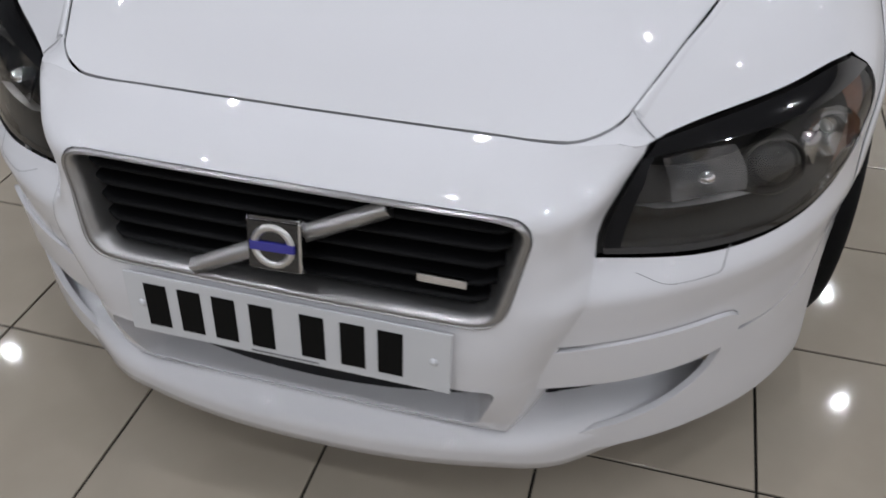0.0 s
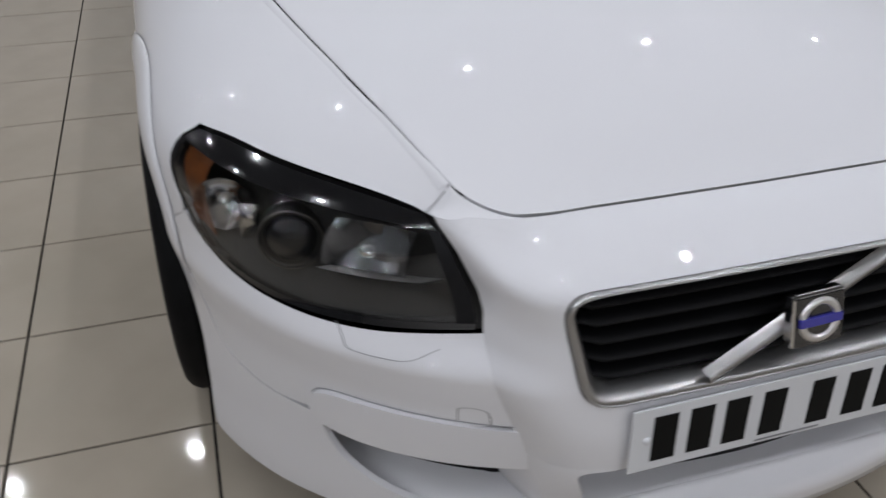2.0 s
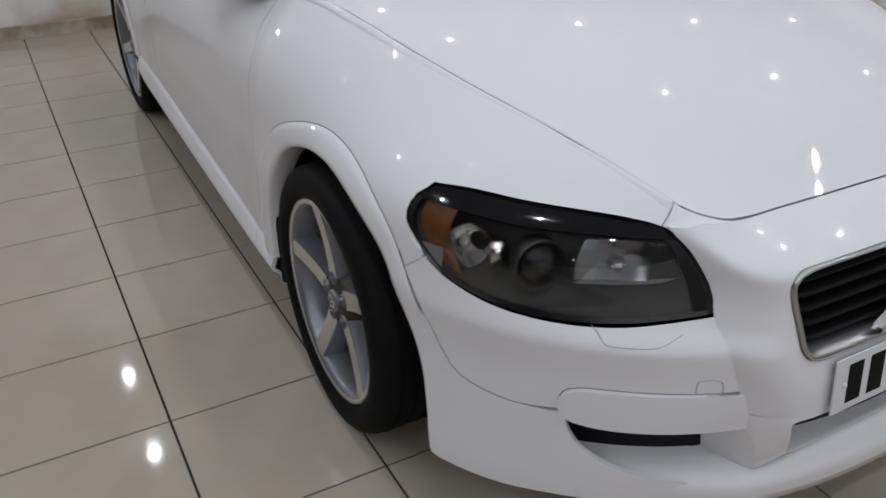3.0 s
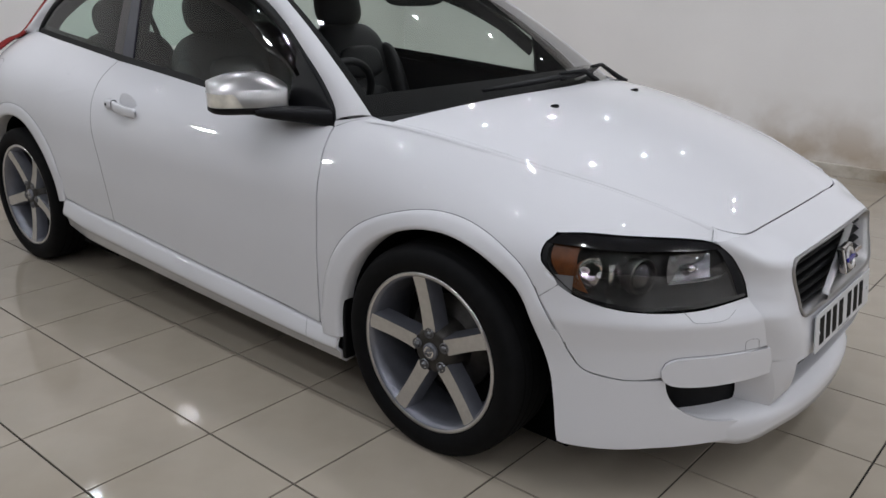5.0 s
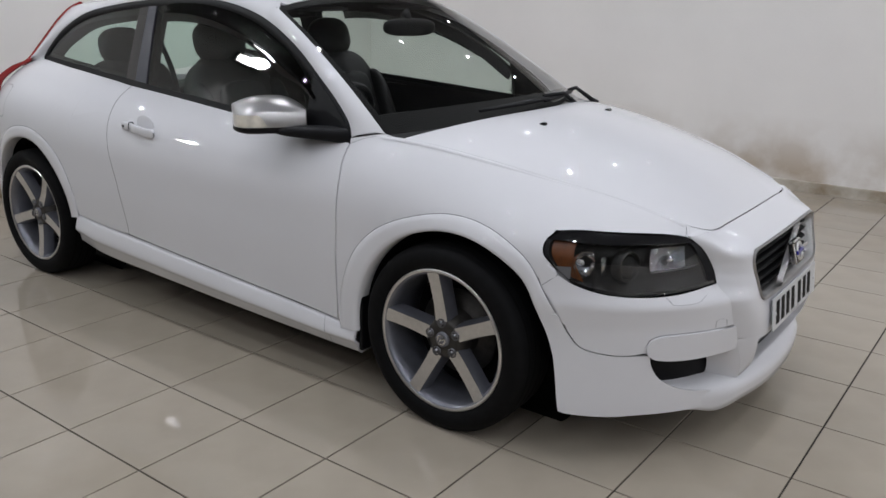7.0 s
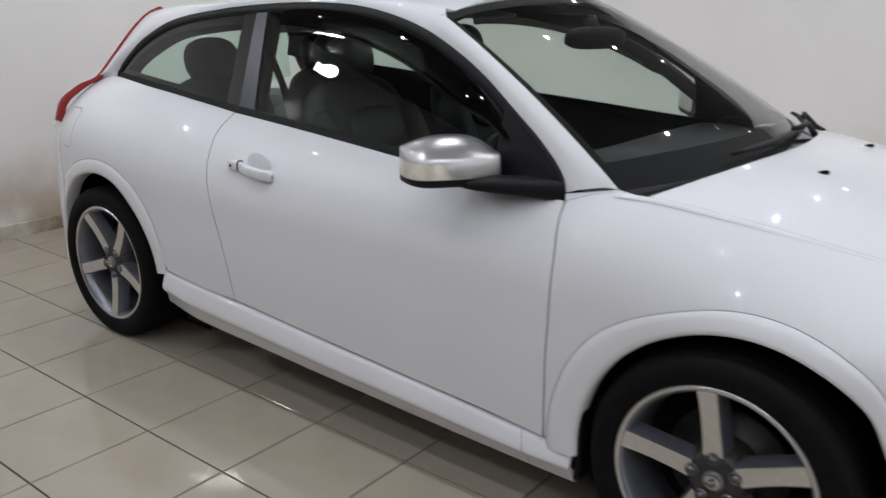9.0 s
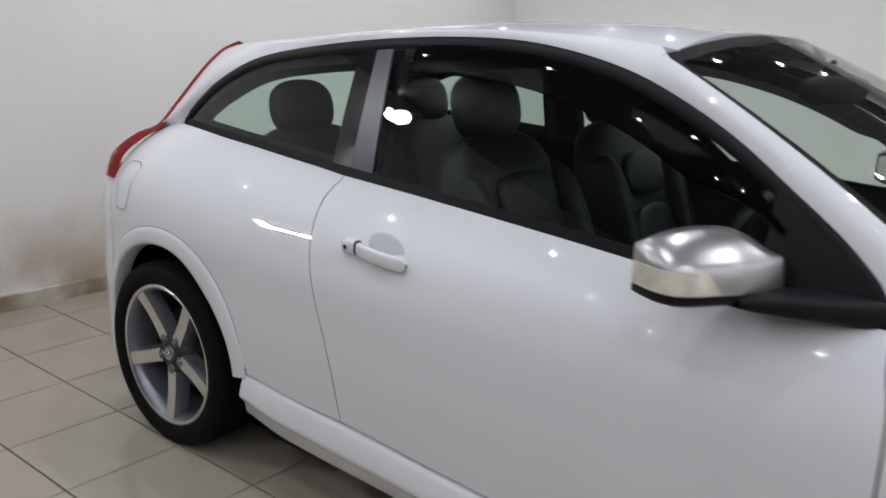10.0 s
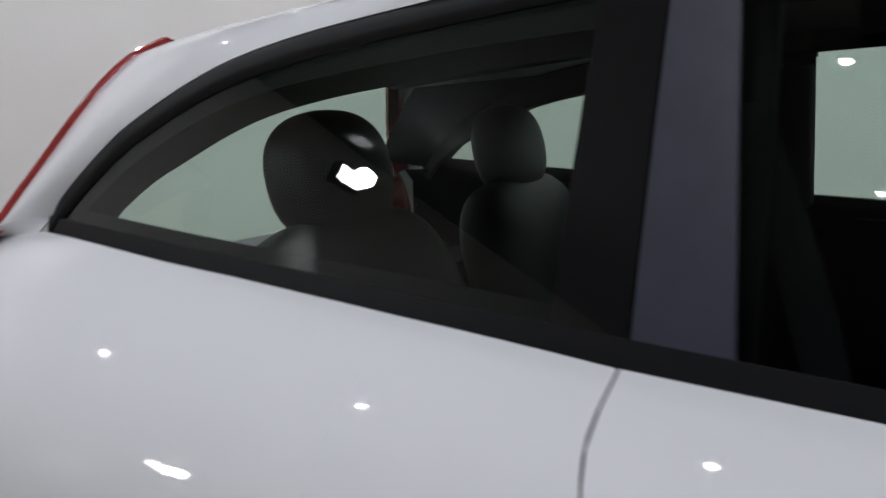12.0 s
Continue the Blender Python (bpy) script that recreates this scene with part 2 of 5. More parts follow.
def tube(points, radius, n=10):
    """A round bar along points."""
    pts = [Vector(p) for p in points]
    verts, faces = [], []
    for i, p in enumerate(pts):
        d = (pts[min(i + 1, len(pts) - 1)] - pts[max(i - 1, 0)]).normalized()
        s = d.cross(Vector((0, 0, 1)) if abs(d.z) < 0.9 else Vector((1, 0, 0))).normalized()
        t = d.cross(s)
        r = radius[i] if isinstance(radius, (list, tuple)) else radius
        for k in range(n):
            a = 2 * math.pi * k / n
            verts.append(p + r * (math.cos(a) * s + math.sin(a) * t))
    for i in range(len(pts) - 1):
        for k in range(n):
            a, b = i * n + k, i * n + (k + 1) % n
            faces.append((a, b, b + n, a + n))
    faces.append(tuple(range(n - 1, -1, -1)))
    faces.append(tuple(len(verts) - n + k for k in range(n)))
    return verts, faces


def cushion(w, d, h, bend=0.0, e=3.0, n=20):
    """A padded block: a superellipsoid w x d x h about the origin, bent back along its height."""
    verts, faces = [], []

    def sp(c, p):
        return math.copysign(abs(c) ** p, c)
    for i in range(n + 1):
        a = -math.pi / 2 + math.pi * i / n
        for j in range(2 * n):
            b = 2 * math.pi * j / (2 * n)
            x = sp(math.cos(a), 2 / e) * sp(math.cos(b), 2 / e) * d / 2
            y = sp(math.cos(a), 2 / e) * sp(math.sin(b), 2 / e) * w / 2
            z = sp(math.sin(a), 2 / e) * h / 2
            verts.append(Vector((x - bend * (z / h + 0.5) ** 2, y, z)))
    for i in range(n):
        for j in range(2 * n):
            a, b = i * 2 * n + j, i * 2 * n + (j + 1) % (2 * n)
            faces.append((a, b, b + 2 * n, a + 2 * n))
    return verts, faces


def placed(mesh, m):
    return [m @ Vector(v) for v in mesh[0]], mesh[1]


# ---- the car's surfaces: x ahead of the front axle, y to its left, z up ----
plan_power = keyed((0.10, 2.32), (0.45, 2.32), (0.50, 2.38), (0.575, 2.5), (0.80, 2.5))
nose_reach = keyed((0.10, 0.85), (0.17, 0.857), (0.30, 0.868), (0.44, 0.88), (0.525, 0.873), (0.572, 0.818), (0.62, 0.80), (0.72, 0.771), (0.755, 0.742), (0.80, 0.735))
half_width = keyed((0.10, 0.90), (0.17, 0.90), (0.30, 0.885), (0.44, 0.872), (0.525, 0.872), (0.60, 0.868), (0.80, 0.862))
belt_y = keyed((0.74, 0.41), (0.70, 0.425), (0.55, 0.487), (0.4, 0.547), (0.2, 0.613), (0, 0.663), (-0.2, 0.690), (-0.36, 0.715), (-0.5, 0.748), (-1.2, 0.705), (-1.94, 0.655), (-2.4, 0.62), (-2.84, 0.58), (-3.1, 0.55))
belt_z = keyed((0.74, 0.727), (0.70, 0.737), (0.42, 0.825), (0.2, 0.875), (0, 0.915), (-0.2, 0.942), (-0.36, 0.953), (-0.5, 0.918), (-0.77, 0.928), (-1.2, 0.960), (-1.94, 1.008), (-2.4, 1.042), (-2.84, 1.078), (-3.1, 1.06))
round_depth = keyed((0.74, 0.12), (0.42, 0.18), (0.2, 0.25), (0, 0.30), (-0.5, 0.27), (-1.2, 0.30), (-2.0, 0.33), (-3.0, 0.32))


def side_y(x, z):
    """Half width of the body's side at (x, z)."""
    w = half_width(z)
    if x > 0:
        n = plan_power(z)
        w = w * max(1 - min(x / nose_reach(z), 1.0) ** n, 0.0) ** (1 / n)
    else:
        lower = half_width(max(z, 0.44))
        w = lower - 0.010 * smooth(-0.35, -0.7, x) * smooth(-2.3, -1.95, x) if x > -2.64 else lower
        if x < -2.64:
            w = w * max(1 - min((-2.64 - x) / 0.74, 1.0) ** 2.5, 0.0) ** 0.4
    s = min(max((belt_z(x) - z) / round_depth(x), 0.0), 1.0)
    h = 1 - (1 - s) ** 2.6
    yb = belt_y(x)
    y = yb + (max(w, yb * 0.6) - yb) * h
    if x > 0.5:
        k = smooth(0.80, 0.72, x)
        y = w + (y - w) * k
    return y


def side(sgn, push=0.0):
    def at(x, z):
        return (x, sgn * (side_y(x, z) + push), z)
    return at


def glass_y(x, z):
    t = z - belt_z(x)
    return belt_y(x) - 0.012 - 0.27 * t - 0.10 * t * t


def glass_side(sgn, push=0.0):
    def at(x, z):
        return (x, sgn * (glass_y(x, z) + push), z)
    return at


# middle of the nose
nose_top = keyed((0, 0.7255), (0.25, 0.7265), (0.38, 0.729), (0.45, 0.733))
nose_mid = keyed((0.20, 0.80), (0.25, 0.838), (0.30, 0.866), (0.38, 0.886), (0.44, 0.884), (0.51, 0.872), (0.60, 0.853), (0.665, 0.836), (0.685, 0.800), (0.702, 0.755), (0.716, 0.705))


def front_x(y, z):
    """How far ahead the outer skin lies at (y, z)."""
    x0, x1 = 0.30, nose_reach(z)
    for _ in range(18):
        x = (x0 + x1) / 2
        if side_y(x, z) > y:
            x0 = x
        else:
            x1 = x
    return (x0 + x1) / 2


# headlamp outline on the side, in (x, z)
HB = path2((0.750, 0.580), (0.69, 0.570), (0.6, 0.568), (0.52, 0.578), (0.445, 0.602), (0.404, 0.634))
HT = path2((0.662, 0.721), (0.6, 0.729), (0.5, 0.739), (0.42, 0.7455), (0.368, 0.743))
HL = path2((0.750, 0.580), (0.737, 0.62), (0.720, 0.66), (0.697, 0.696), (0.662, 0.721))
HR = path2((0.404, 0.634), (0.374, 0.659), (0.353, 0.690), (0.351, 0.722), (0.368, 0.743))
lamp_inner = [(side_y(HL(k / 6).x + 0.004, HL(k / 6).y), HL(k / 6).y) for k in range(7)]
nose_edge = keyed((0.24, 0.37), (0.395, 0.385), (0.445, 0.40), (0.53, 0.430), *[(z, y) for y, z in lamp_inner])


# plan of the line where the nose meets the bonnet
nose_brow = keyed((0, 0.715), (0.2, 0.713), (0.32, 0.711), (0.38, 0.708), (0.42, 0.701), (0.45, 0.686), (0.48, 0.664))


def nose_x(y, z):
    y = abs(y)
    top = nose_top(y)
    zz = z if z < 0.6 else 0.6 + (z - 0.6) * 0.116 / (top - 0.6)
    mid = nose_mid(zz) - 0.006 * (y / 0.34) ** 2 * (1 - 0.72 * smooth(0.66, 0.715, z))
    out = front_x(y, z)
    edge = nose_edge(z)
    t = min(max((y - edge + 0.135) / 0.135, 0.0), 1.0)
    x = mid + (out - mid) * t**2.6
    k = smooth(0.65, 0.712, z) * smooth(0.27, 0.36, y) * (1 - smooth(edge - 0.065, edge, y))
    fall = 2.2 - 1.2 * smooth(0.30, 0.45, y)
    return x + (nose_brow(y) + fall * max(top - z, 0.0) - x) * k


def nose(y, z):
    return (nose_x(y, z), y, z)


# bonnet
hood_mid = keyed((0.72, 0.708), (0.70, 0.722), (0.65, 0.757), (0.6, 0.790), (0.4, 0.882), (0.2, 0.942), (0, 0.985), (-0.12, 1.002), (-0.3, 1.01))


CORNER, CORNER_Q = 0.048, 0.12
SEAM = (0.646, belt_z(0.646) - 0.0005)


def hood_front(a):
    """Where the bonnet's front would end with square corners."""
    yf = 0.437 * min(a, 1.0)
    return nose_x(yf, nose_top(yf) - 0.003) - 0.0035


def hood_z(x, y):
    a = min(abs(y) / (belt_y(x) - 0.003), 1.0)
    xf, xr = hood_front(a), -0.12 - 0.16 * a**2
    p = min(max((x - xf) / (xr - xf), 0.0), 1.0)
    zm, zf = hood_mid(x), hood_mid(xf)
    z = zm - (zm - belt_z(x)) * a**2.7
    z0 = zf - (zf - belt_z(xf)) * a**2.7
    return z + (nose_top(0.437 * a) - 0.001 - z0) * (1 - p) ** 10


def hood(p, q):
    """p from the front edge to the rear, q across from -1 to 1; the front corners are round."""
    a = abs(q)
    s = min(max((a - 1 + CORNER_Q) / CORNER_Q, 0.0), 1.0)
    xf = hood_front(a) - CORNER * (1 - math.sqrt(1 - s * s))
    x = xf + (-0.12 - 0.16 * a**2 - xf) * p
    y = (belt_y(x) - 0.003) * q
    return (x, y, hood_z(x, y))


# roof and screens
roof_z = keyed((-0.95, 1.405), (-1.03, 1.425), (-1.3, 1.449), (-1.6, 1.452), (-2.0, 1.437), (-2.4, 1.405), (-2.75, 1.365), (-2.95, 1.335))
rail_y = keyed((-0.95, 0.575), (-1.2, 0.565), (-1.6, 0.56), (-2.0, 0.55), (-2.4, 0.52), (-2.75, 0.46), (-2.95, 0.42))
rail_z = keyed((-0.95, 1.345), (-1.1, 1.380), (-1.3, 1.400), (-1.6, 1.408), (-2.0, 1.395), (-2.4, 1.365), (-2.75, 1.325), (-2.95, 1.30))


def roof(x, q):
    y = rail_y(x) * q
    return (x, y, roof_z(x) - (roof_z(x) - rail_z(x)) * abs(q) ** 2.6)


def screen(p, q, push=0.0):
    """The windscreen: p from its foot to its top."""
    a = abs(q)
    foot = Vector((-0.13 - 0.23 * a**2, 0.712 * q, 0.985 - 0.03 * a**2))
    head = Vector((-0.99 - 0.06 * a**2, 0.565 * q, 1.422 - 0.052 * a**2.7))
    m = foot + (head - foot) * p
    m += Vector((0.3, 0, 0.6)) * (0.05 * 4 * p * (1 - p) * 0.55)
    return (m.x, m.y, m.z + push)


# ---- setting ----
def solid(name, x0, x1, y0, y1, z0, z1, material, label, bevel=0.0):
    ob = part(name, box(x0, x1, y0, y1, z0, z1, bevel), material, None)
    return tagged(ob, label, name.split("_")[0], kind="structure")


REAR_WALL, FAR_WALL, NEAR_WALL, FRONT_WALL = -4.47, 3.82, -8.0, 6.4
solid("floor", REAR_WALL - 0.2, FRONT_WALL + 0.2, NEAR_WALL - 0.2, FAR_WALL + 0.2, -0.12, -0.0045, GROUT, "dark grout bed under polished beige floor tiles")
solid("ceiling", REAR_WALL - 0.2, FRONT_WALL + 0.2, NEAR_WALL - 0.2, FAR_WALL + 0.2, CEILING, CEILING + 0.15, CEIL, "plain dark grey showroom ceiling with recessed lights")
solid("wall_rear", REAR_WALL - 0.2, REAR_WALL, NEAR_WALL, FAR_WALL, -0.12, CEILING, DIRTY, "white painted wall, scuffed brown near the floor")
solid("wall_far", REAR_WALL, FRONT_WALL, FAR_WALL, FAR_WALL + 0.2, -0.12, CEILING, DIRTY, "white painted wall, scuffed brown near the floor")
# unseen wall, dark so that the car's flank and glass get little light
solid("wall_near", REAR_WALL, FRONT_WALL, NEAR_WALL - 0.2, NEAR_WALL, -0.12, CEILING, DARK_WALL, "plain dark grey wall out of view, keeps reflections dark")
# unseen wall, set this near to throw light on the car's nose
solid("wall_front", FRONT_WALL, FRONT_WALL + 0.2, NEAR_WALL, FAR_WALL, -0.12, CEILING, WALL, "plain white wall out of view, placed to return light")
solid("baseboard_rear", REAR_WALL, REAR_WALL + 0.02, NEAR_WALL, FAR_WALL - 0.02, -0.0045, 0.085, SKIRT, "scuffed cream skirting board along the wall", 0.006)
solid("baseboard_far", REAR_WALL, FRONT_WALL, FAR_WALL - 0.02, FAR_WALL, -0.0045, 0.085, SKIRT, "scuffed cream skirting board along the wall", 0.006)

# recessed ceiling lamps; those beyond x 4.7 or at y -4.13 are added brightening
LAMP_GRID = [(-4.03 + 0.98 * i, y) for i in range(11) for y in (-4.13, -3.13, -2.13, -1.13, -0.13, 0.87, 1.87, 2.87)]
lamp_lens = glow("lamp_glow", (0.93, 0.97, 1.0), 40.0)


def downlight(x, y):
    e = tagged(new("ceiling_light"), "small round recessed ceiling lamp, switched on", "lamp", "lamps in the ceiling")
    e.location = (x, y, CEILING)
    part("bezel", turned([(0.022, -0.002), (0.026, -0.008), (0.040, -0.008), (0.044, -0.001)], 24, "z"), CHROME, e)
    part("lens", turned([(0.0005, -0.003), (0.023, -0.003)], 24, "z"), lamp_lens, e)
    data = bpy.data.lights.new("ceiling_lamp", "AREA")
    data.shape, data.size, data.energy, data.color = "DISK", 0.024, LAMP_POWER, (0.895, 0.925, 1.0)
    lamp = new("ceiling_lamp", data)
    lamp.location = (x, y, CEILING - 0.012)


for lx, ly in LAMP_GRID:
    # the corner lit by the wall's flood lamp has none
    if lx > -2.6 or ly > -1.5:
        downlight(lx, ly)

# ---- the car ----
car = tagged(new("car"), "glossy white three-door hatchback parked on tiled floor", "car")
SIDES = (-1, 1)


def straight(a, b):
    return path2(a, b)


# bonnet
rows = [[hood((i / 44) ** 1.3, math.sin(math.pi / 2 * (-1 + j / 30))) for j in range(61)] for i in range(45)]
for r in rows:
    for j, p in enumerate(r):
        d = abs(abs(r[0 if j < 30 else -1][1]) - abs(p[1]))
        e = max(0.009 - d, 0.0)
        r[j] = (p[0], p[1], p[2] - 0.3 * (0.009 - math.sqrt(0.009**2 - e * e)))
bonnet = part("bonnet", skin(rows, 0.014), PAINT, car)
for sy in (-1, 1):
    nx, ny = 0.012, 0.262 * sy
    q = ny / belt_y(nx)
    z = hood_mid(nx) - (hood_mid(nx) - belt_z(nx)) * abs(q) ** 2.2
    part("washer_nozzle", placed(cushion(0.024, 0.034, 0.016, e=2.4, n=8), pose(nx, ny, z + 0.003, 0, -14, 0)), GLOSS_BLACK, bonnet, "black washer nozzle")

# the bumper's shoulders round the bonnet's front corners
def shoulder(sgn):
    y0 = 0.425 * (1 - CORNER_Q)
    yl, zl = lamp_inner[-1]
    edge = [Vector(nose(y0 + (0.44 - y0) * k / 4, nose_top(y0 + (0.44 - y0) * k / 4) - 0.003)) for k in range(5)]
    edge += [Vector(nose(0.44 + (yl - 0.44) * k / 4, nose_top(0.44) - 0.003 + (zl - nose_top(0.44) + 0.003) * k / 4)) for k in (1, 2, 3, 4)]
    corner, end = edge[-1], SEAM
    edge += [Vector(side(1)(corner.x + (end[0] - corner.x) * k / 5, corner.z + (end[1] - corner.z) * k / 5)) for k in range(1, 6)]
    turns = [0, 0.15, 0.30, 0.42, 0.50, 0.55, 0.60, 0.66, 0.72, 0.78, 0.84, 0.90, 0.95, 1.0]
    rim = lambda u: Vector([keyed(*zip(turns, [e[c] for e in edge]))(u) for c in range(3)])
    rows = []
    for i in range(17):
        u = i / 16
        th = u * math.pi / 2
        a = 1 - CORNER_Q + CORNER_Q * math.sin(th)
        xi = hood_front(a) - CORNER * (1 - math.cos(th))
        inner = Vector((xi + 0.004 * math.cos(th), (belt_y(xi) - 0.003) * a + 0.003 * math.sin(th)))
        inner = Vector((inner.x, inner.y, hood_z(inner.x, inner.y) - 0.001))
        outer = rim(u)
        r = []
        for k in range(9):
            p = inner.lerp(outer, k / 8)
            r.append(Vector((p.x, sgn * p.y, p.z)))
        rows.append(r)
    return skin(rows, 0.008)


# front bumper: the middle with the grille opening
def rounded(hw_t, hw_b, z_t, z_b, r, n=12):
    """A closed trapezoid with round corners, in (y, z), t from 0 to 1 anticlockwise from the lower right."""
    corners = [(hw_b, z_b), (hw_t, z_t), (-hw_t, z_t), (-hw_b, z_b)]
    pts = []
    for k in range(4):
        c, a, b = Vector(corners[k]), Vector(corners[k - 1]), Vector(corners[(k + 1) % 4])
        da, db = (a - c).normalized(), (b - c).normalized()
        for i in range(n + 1):
            t = i / n
            pts.append((c + da * r * (1 - t) ** 2 + db * r * t**2))
    return pts


def loop(pts):
    p = [Vector((q[0], q[1], 0)) for q in pts]
    p.append(p[0])
    ln = [0.0]
    for a, b in zip(p, p[1:]):
        ln.append(ln[-1] + (b - a).length)

    def at(t):
        s = (t % 1.0) * ln[-1]
        i = max(j for j in range(len(p) - 1) if ln[j] <= s + 1e-9)
        h = ln[i + 1] - ln[i]
        return p[i] + (p[i + 1] - p[i]) * ((s - ln[i]) / h if h > 1e-9 else 0)
    return at


def radial(inner_pts, outer_pts, n=128):
    """Pairs two closed curves by direction from the middle of the inner one, so that a sheet between them does not twist."""
    c = sum((Vector((q[0], q[1])) for q in inner_pts), Vector((0, 0))) / len(inner_pts)
    li, lo = loop(inner_pts), loop(outer_pts)

    def nearest(at):
        tab = []
        for k in range(1200):
            p = at(k / 1200)
            tab.append((math.atan2((p.y - c.y) * 2.0, p.x - c.x), p))
        tab.sort(key=lambda e: e[0])
        return tab

    def make(tab):
        angs = [e[0] for e in tab]

        def at(t):
            a = -math.pi + 2 * math.pi * (t % 1.0)
            k = int(np.searchsorted(angs, a))
            return tab[min(k, len(tab) - 1)][1]
        return at
    return make(nearest(li)), make(nearest(lo))


grille_out = rounded(0.360, 0.325, 0.676, 0.505, 0.045)
front_bumper = new("front_bumper")
front_bumper.parent = car
top_edge = [(0.44 - 0.88 * i / 30, nose_top(abs(0.44 - 0.88 * i / 30)) - 0.003) for i in range(31)]
flank = [(0.385, 0.394), (0.400, 0.445), (0.43, 0.53)] + lamp_inner
wide = [(y + 0.003, z) for y, z in flank[:3]] + lamp_inner
outer = wide + top_edge + [(-y, z) for y, z in reversed(wide)]
ri, ro = radial(grille_out, outer)
part("nose_panel", ring(nose, ri, ro, 200, 14), PAINT, front_bumper)
mouth_in = rounded(0.325, 0.290, 0.385, 0.272, 0.02)
mouth_out = [(0.335, 0.243), (0.385, 0.394)] + [(0.385 - 0.77 * i / 20, 0.394) for i in range(1, 21)] + [(-0.335, 0.243)] + [(-0.335 + 0.67 * i / 20, 0.243) for i in range(1, 20)]
ri, ro = radial(mouth_in, mouth_out)
part("lower_surround", ring(nose, ri, ro, 160, 4), PAINT, front_bumper)
rows = []
for i in range(97):
    p = loop(mouth_in)(i / 96)
    x = nose_x(p.x, p.y)
    rows.append([(x - 0.11 * j / 4, p.x * (1 - 0.02 * j), p.y) for j in range(5)])
part("mouth_lining", skin(rows), PAINT, front_bumper)
# sloping black sheet in place of the shade under the plate
rows = [[(0.850 - 0.033 * j / 4 - 0.05 * q * q, 0.33 * q, 0.394 - 0.127 * j / 4) for j in range(5)] for q in [-1 + k / 8 for k in range(17)]]
part("mouth_back", skin(rows, 0.02), TRIM, front_bumper, "black sheet standing in for the shade in the lower opening")

# front bumper: sides
low_flank = path2(*[(y, z) for y, z in flank[1:3]], (lamp_inner[0][0], lamp_inner[0][1] - 0.004))
flank_x = path2(*[(front_x(low_flank(k / 8).x - 0.002, low_flank(k / 8).y), low_flank(k / 8).y) for k in range(9)])
for sgn in SIDES:
    s = side(sgn)
    up = coons(s, path2(flank_x(0.0)[:2], (0.76, 0.430), (0.67, 0.395), (0.60, 0.380), (0.549, 0.382), (0.475, 0.403), (0.437, 0.450)), path2(flank_x(1.0)[:2], (0.69, 0.5635), (0.6, 0.5635), (0.52, 0.5735), (0.445, 0.5975), (0.400, 0.6235)),
               flank_x, path2((0.437, 0.450), (0.420, 0.54), (0.400, 0.6235)), 40, 14)
    part("bumper_upper", up, PAINT, front_bumper)
    corner = coons(s, path2((0.437, 0.450), (0.424, 0.480), (0.410, 0.504)), path2((0.400, 0.6235), (0.38, 0.6065), (0.354, 0.585)), path2((0.437, 0.450), (0.420, 0.54), (0.400, 0.6235)), path2((0.410, 0.504), (0.385, 0.55), (0.354, 0.585)), 6, 10, 0.02)
    part("bumper_corner", corner, PAINT, front_bumper)
    corner_back = coons(side(sgn, -0.004), straight((0.386, 0.470), (0.45, 0.470)), straight((0.322, 0.580), (0.43, 0.580)), straight((0.386, 0.470), (0.322, 0.580)), straight((0.45, 0.470), (0.43, 0.580)), 8, 8)
    part("bumper_return", corner_back, PAINT, front_bumper)
    backing = coons(side(sgn, -0.006), straight((0.330, 0.580), (0.43, 0.580)), straight((0.335, 0.650), (0.43, 0.650)), straight((0.330, 0.580), (0.335, 0.650)), straight((0.43, 0.580), (0.43, 0.650)), 8, 8)
    part("joint_backing", backing, INK_GREY, front_bumper, "dark joint under the lamp's tip")
    low = coons(s, path2((0.785, 0.172), (0.70, 0.177), (0.64, 0.179), (0.56, 0.176), (0.45, 0.182), (0.432, 0.188)), path2((0.648, 0.377), (0.60, 0.376), (0.549, 0.378), (0.475, 0.399), (0.435, 0.446), (0.408, 0.499), (0.380, 0.498), (0.352, 0.4945)), path2((0.785, 0.172), (0.783, 0.222), (0.752, 0.236), (0.718, 0.255), (0.692, 0.277), (0.670, 0.303), (0.654, 0.340), (0.648, 0.377)), path2((0.432, 0.188), (0.425, 0.225), (0.415, 0.29), (0.401, 0.366), (0.380, 0.43), (0.352, 0.4945)), 40, 26, 0.012)
    part("bumper_lower", low, PAINT, front_bumper)
    trim = coons(side(sgn, 0.011), path2((0.846, 0.358), (0.78, 0.354), (0.71, 0.356), (0.663, 0.366), (0.646, 0.384)), path2((0.838, 0.436), (0.76, 0.4395), (0.70, 0.4395), (0.670, 0.437), (0.650, 0.426)), path2((0.846, 0.358), (0.846, 0.40), (0.838, 0.436)), path2((0.646, 0.384), (0.643, 0.405), (0.650, 0.426)), 36, 8, 0.03)
    part("bumper_trim", trim, PAINT, front_bumper)
    fog = []
    for i in range(13):
        x = 0.835 - 0.20 * i / 12
        fog.append([Vector((x - 0.055, sgn * (side_y(x, 0.19 + 0.21 * j / 4) - 0.06), 0.19 + 0.21 * j / 4)) for j in range(5)])
    part("fog_opening", skin(fog), TRIM, front_bumper, "black plastic fog lamp recess")
    # the outer face of the mouth's surround, closing the recess towards the middle
    cheek = []
    for j in range(9):
        z = 0.238 + 0.16 * j / 8
        ye = 0.3345 + 0.050 * (z - 0.243) / 0.151
        front = Vector((nose_x(ye, z), sgn * ye, z))
        back = Vector((front.x - 0.095, sgn * (ye + 0.045), z))
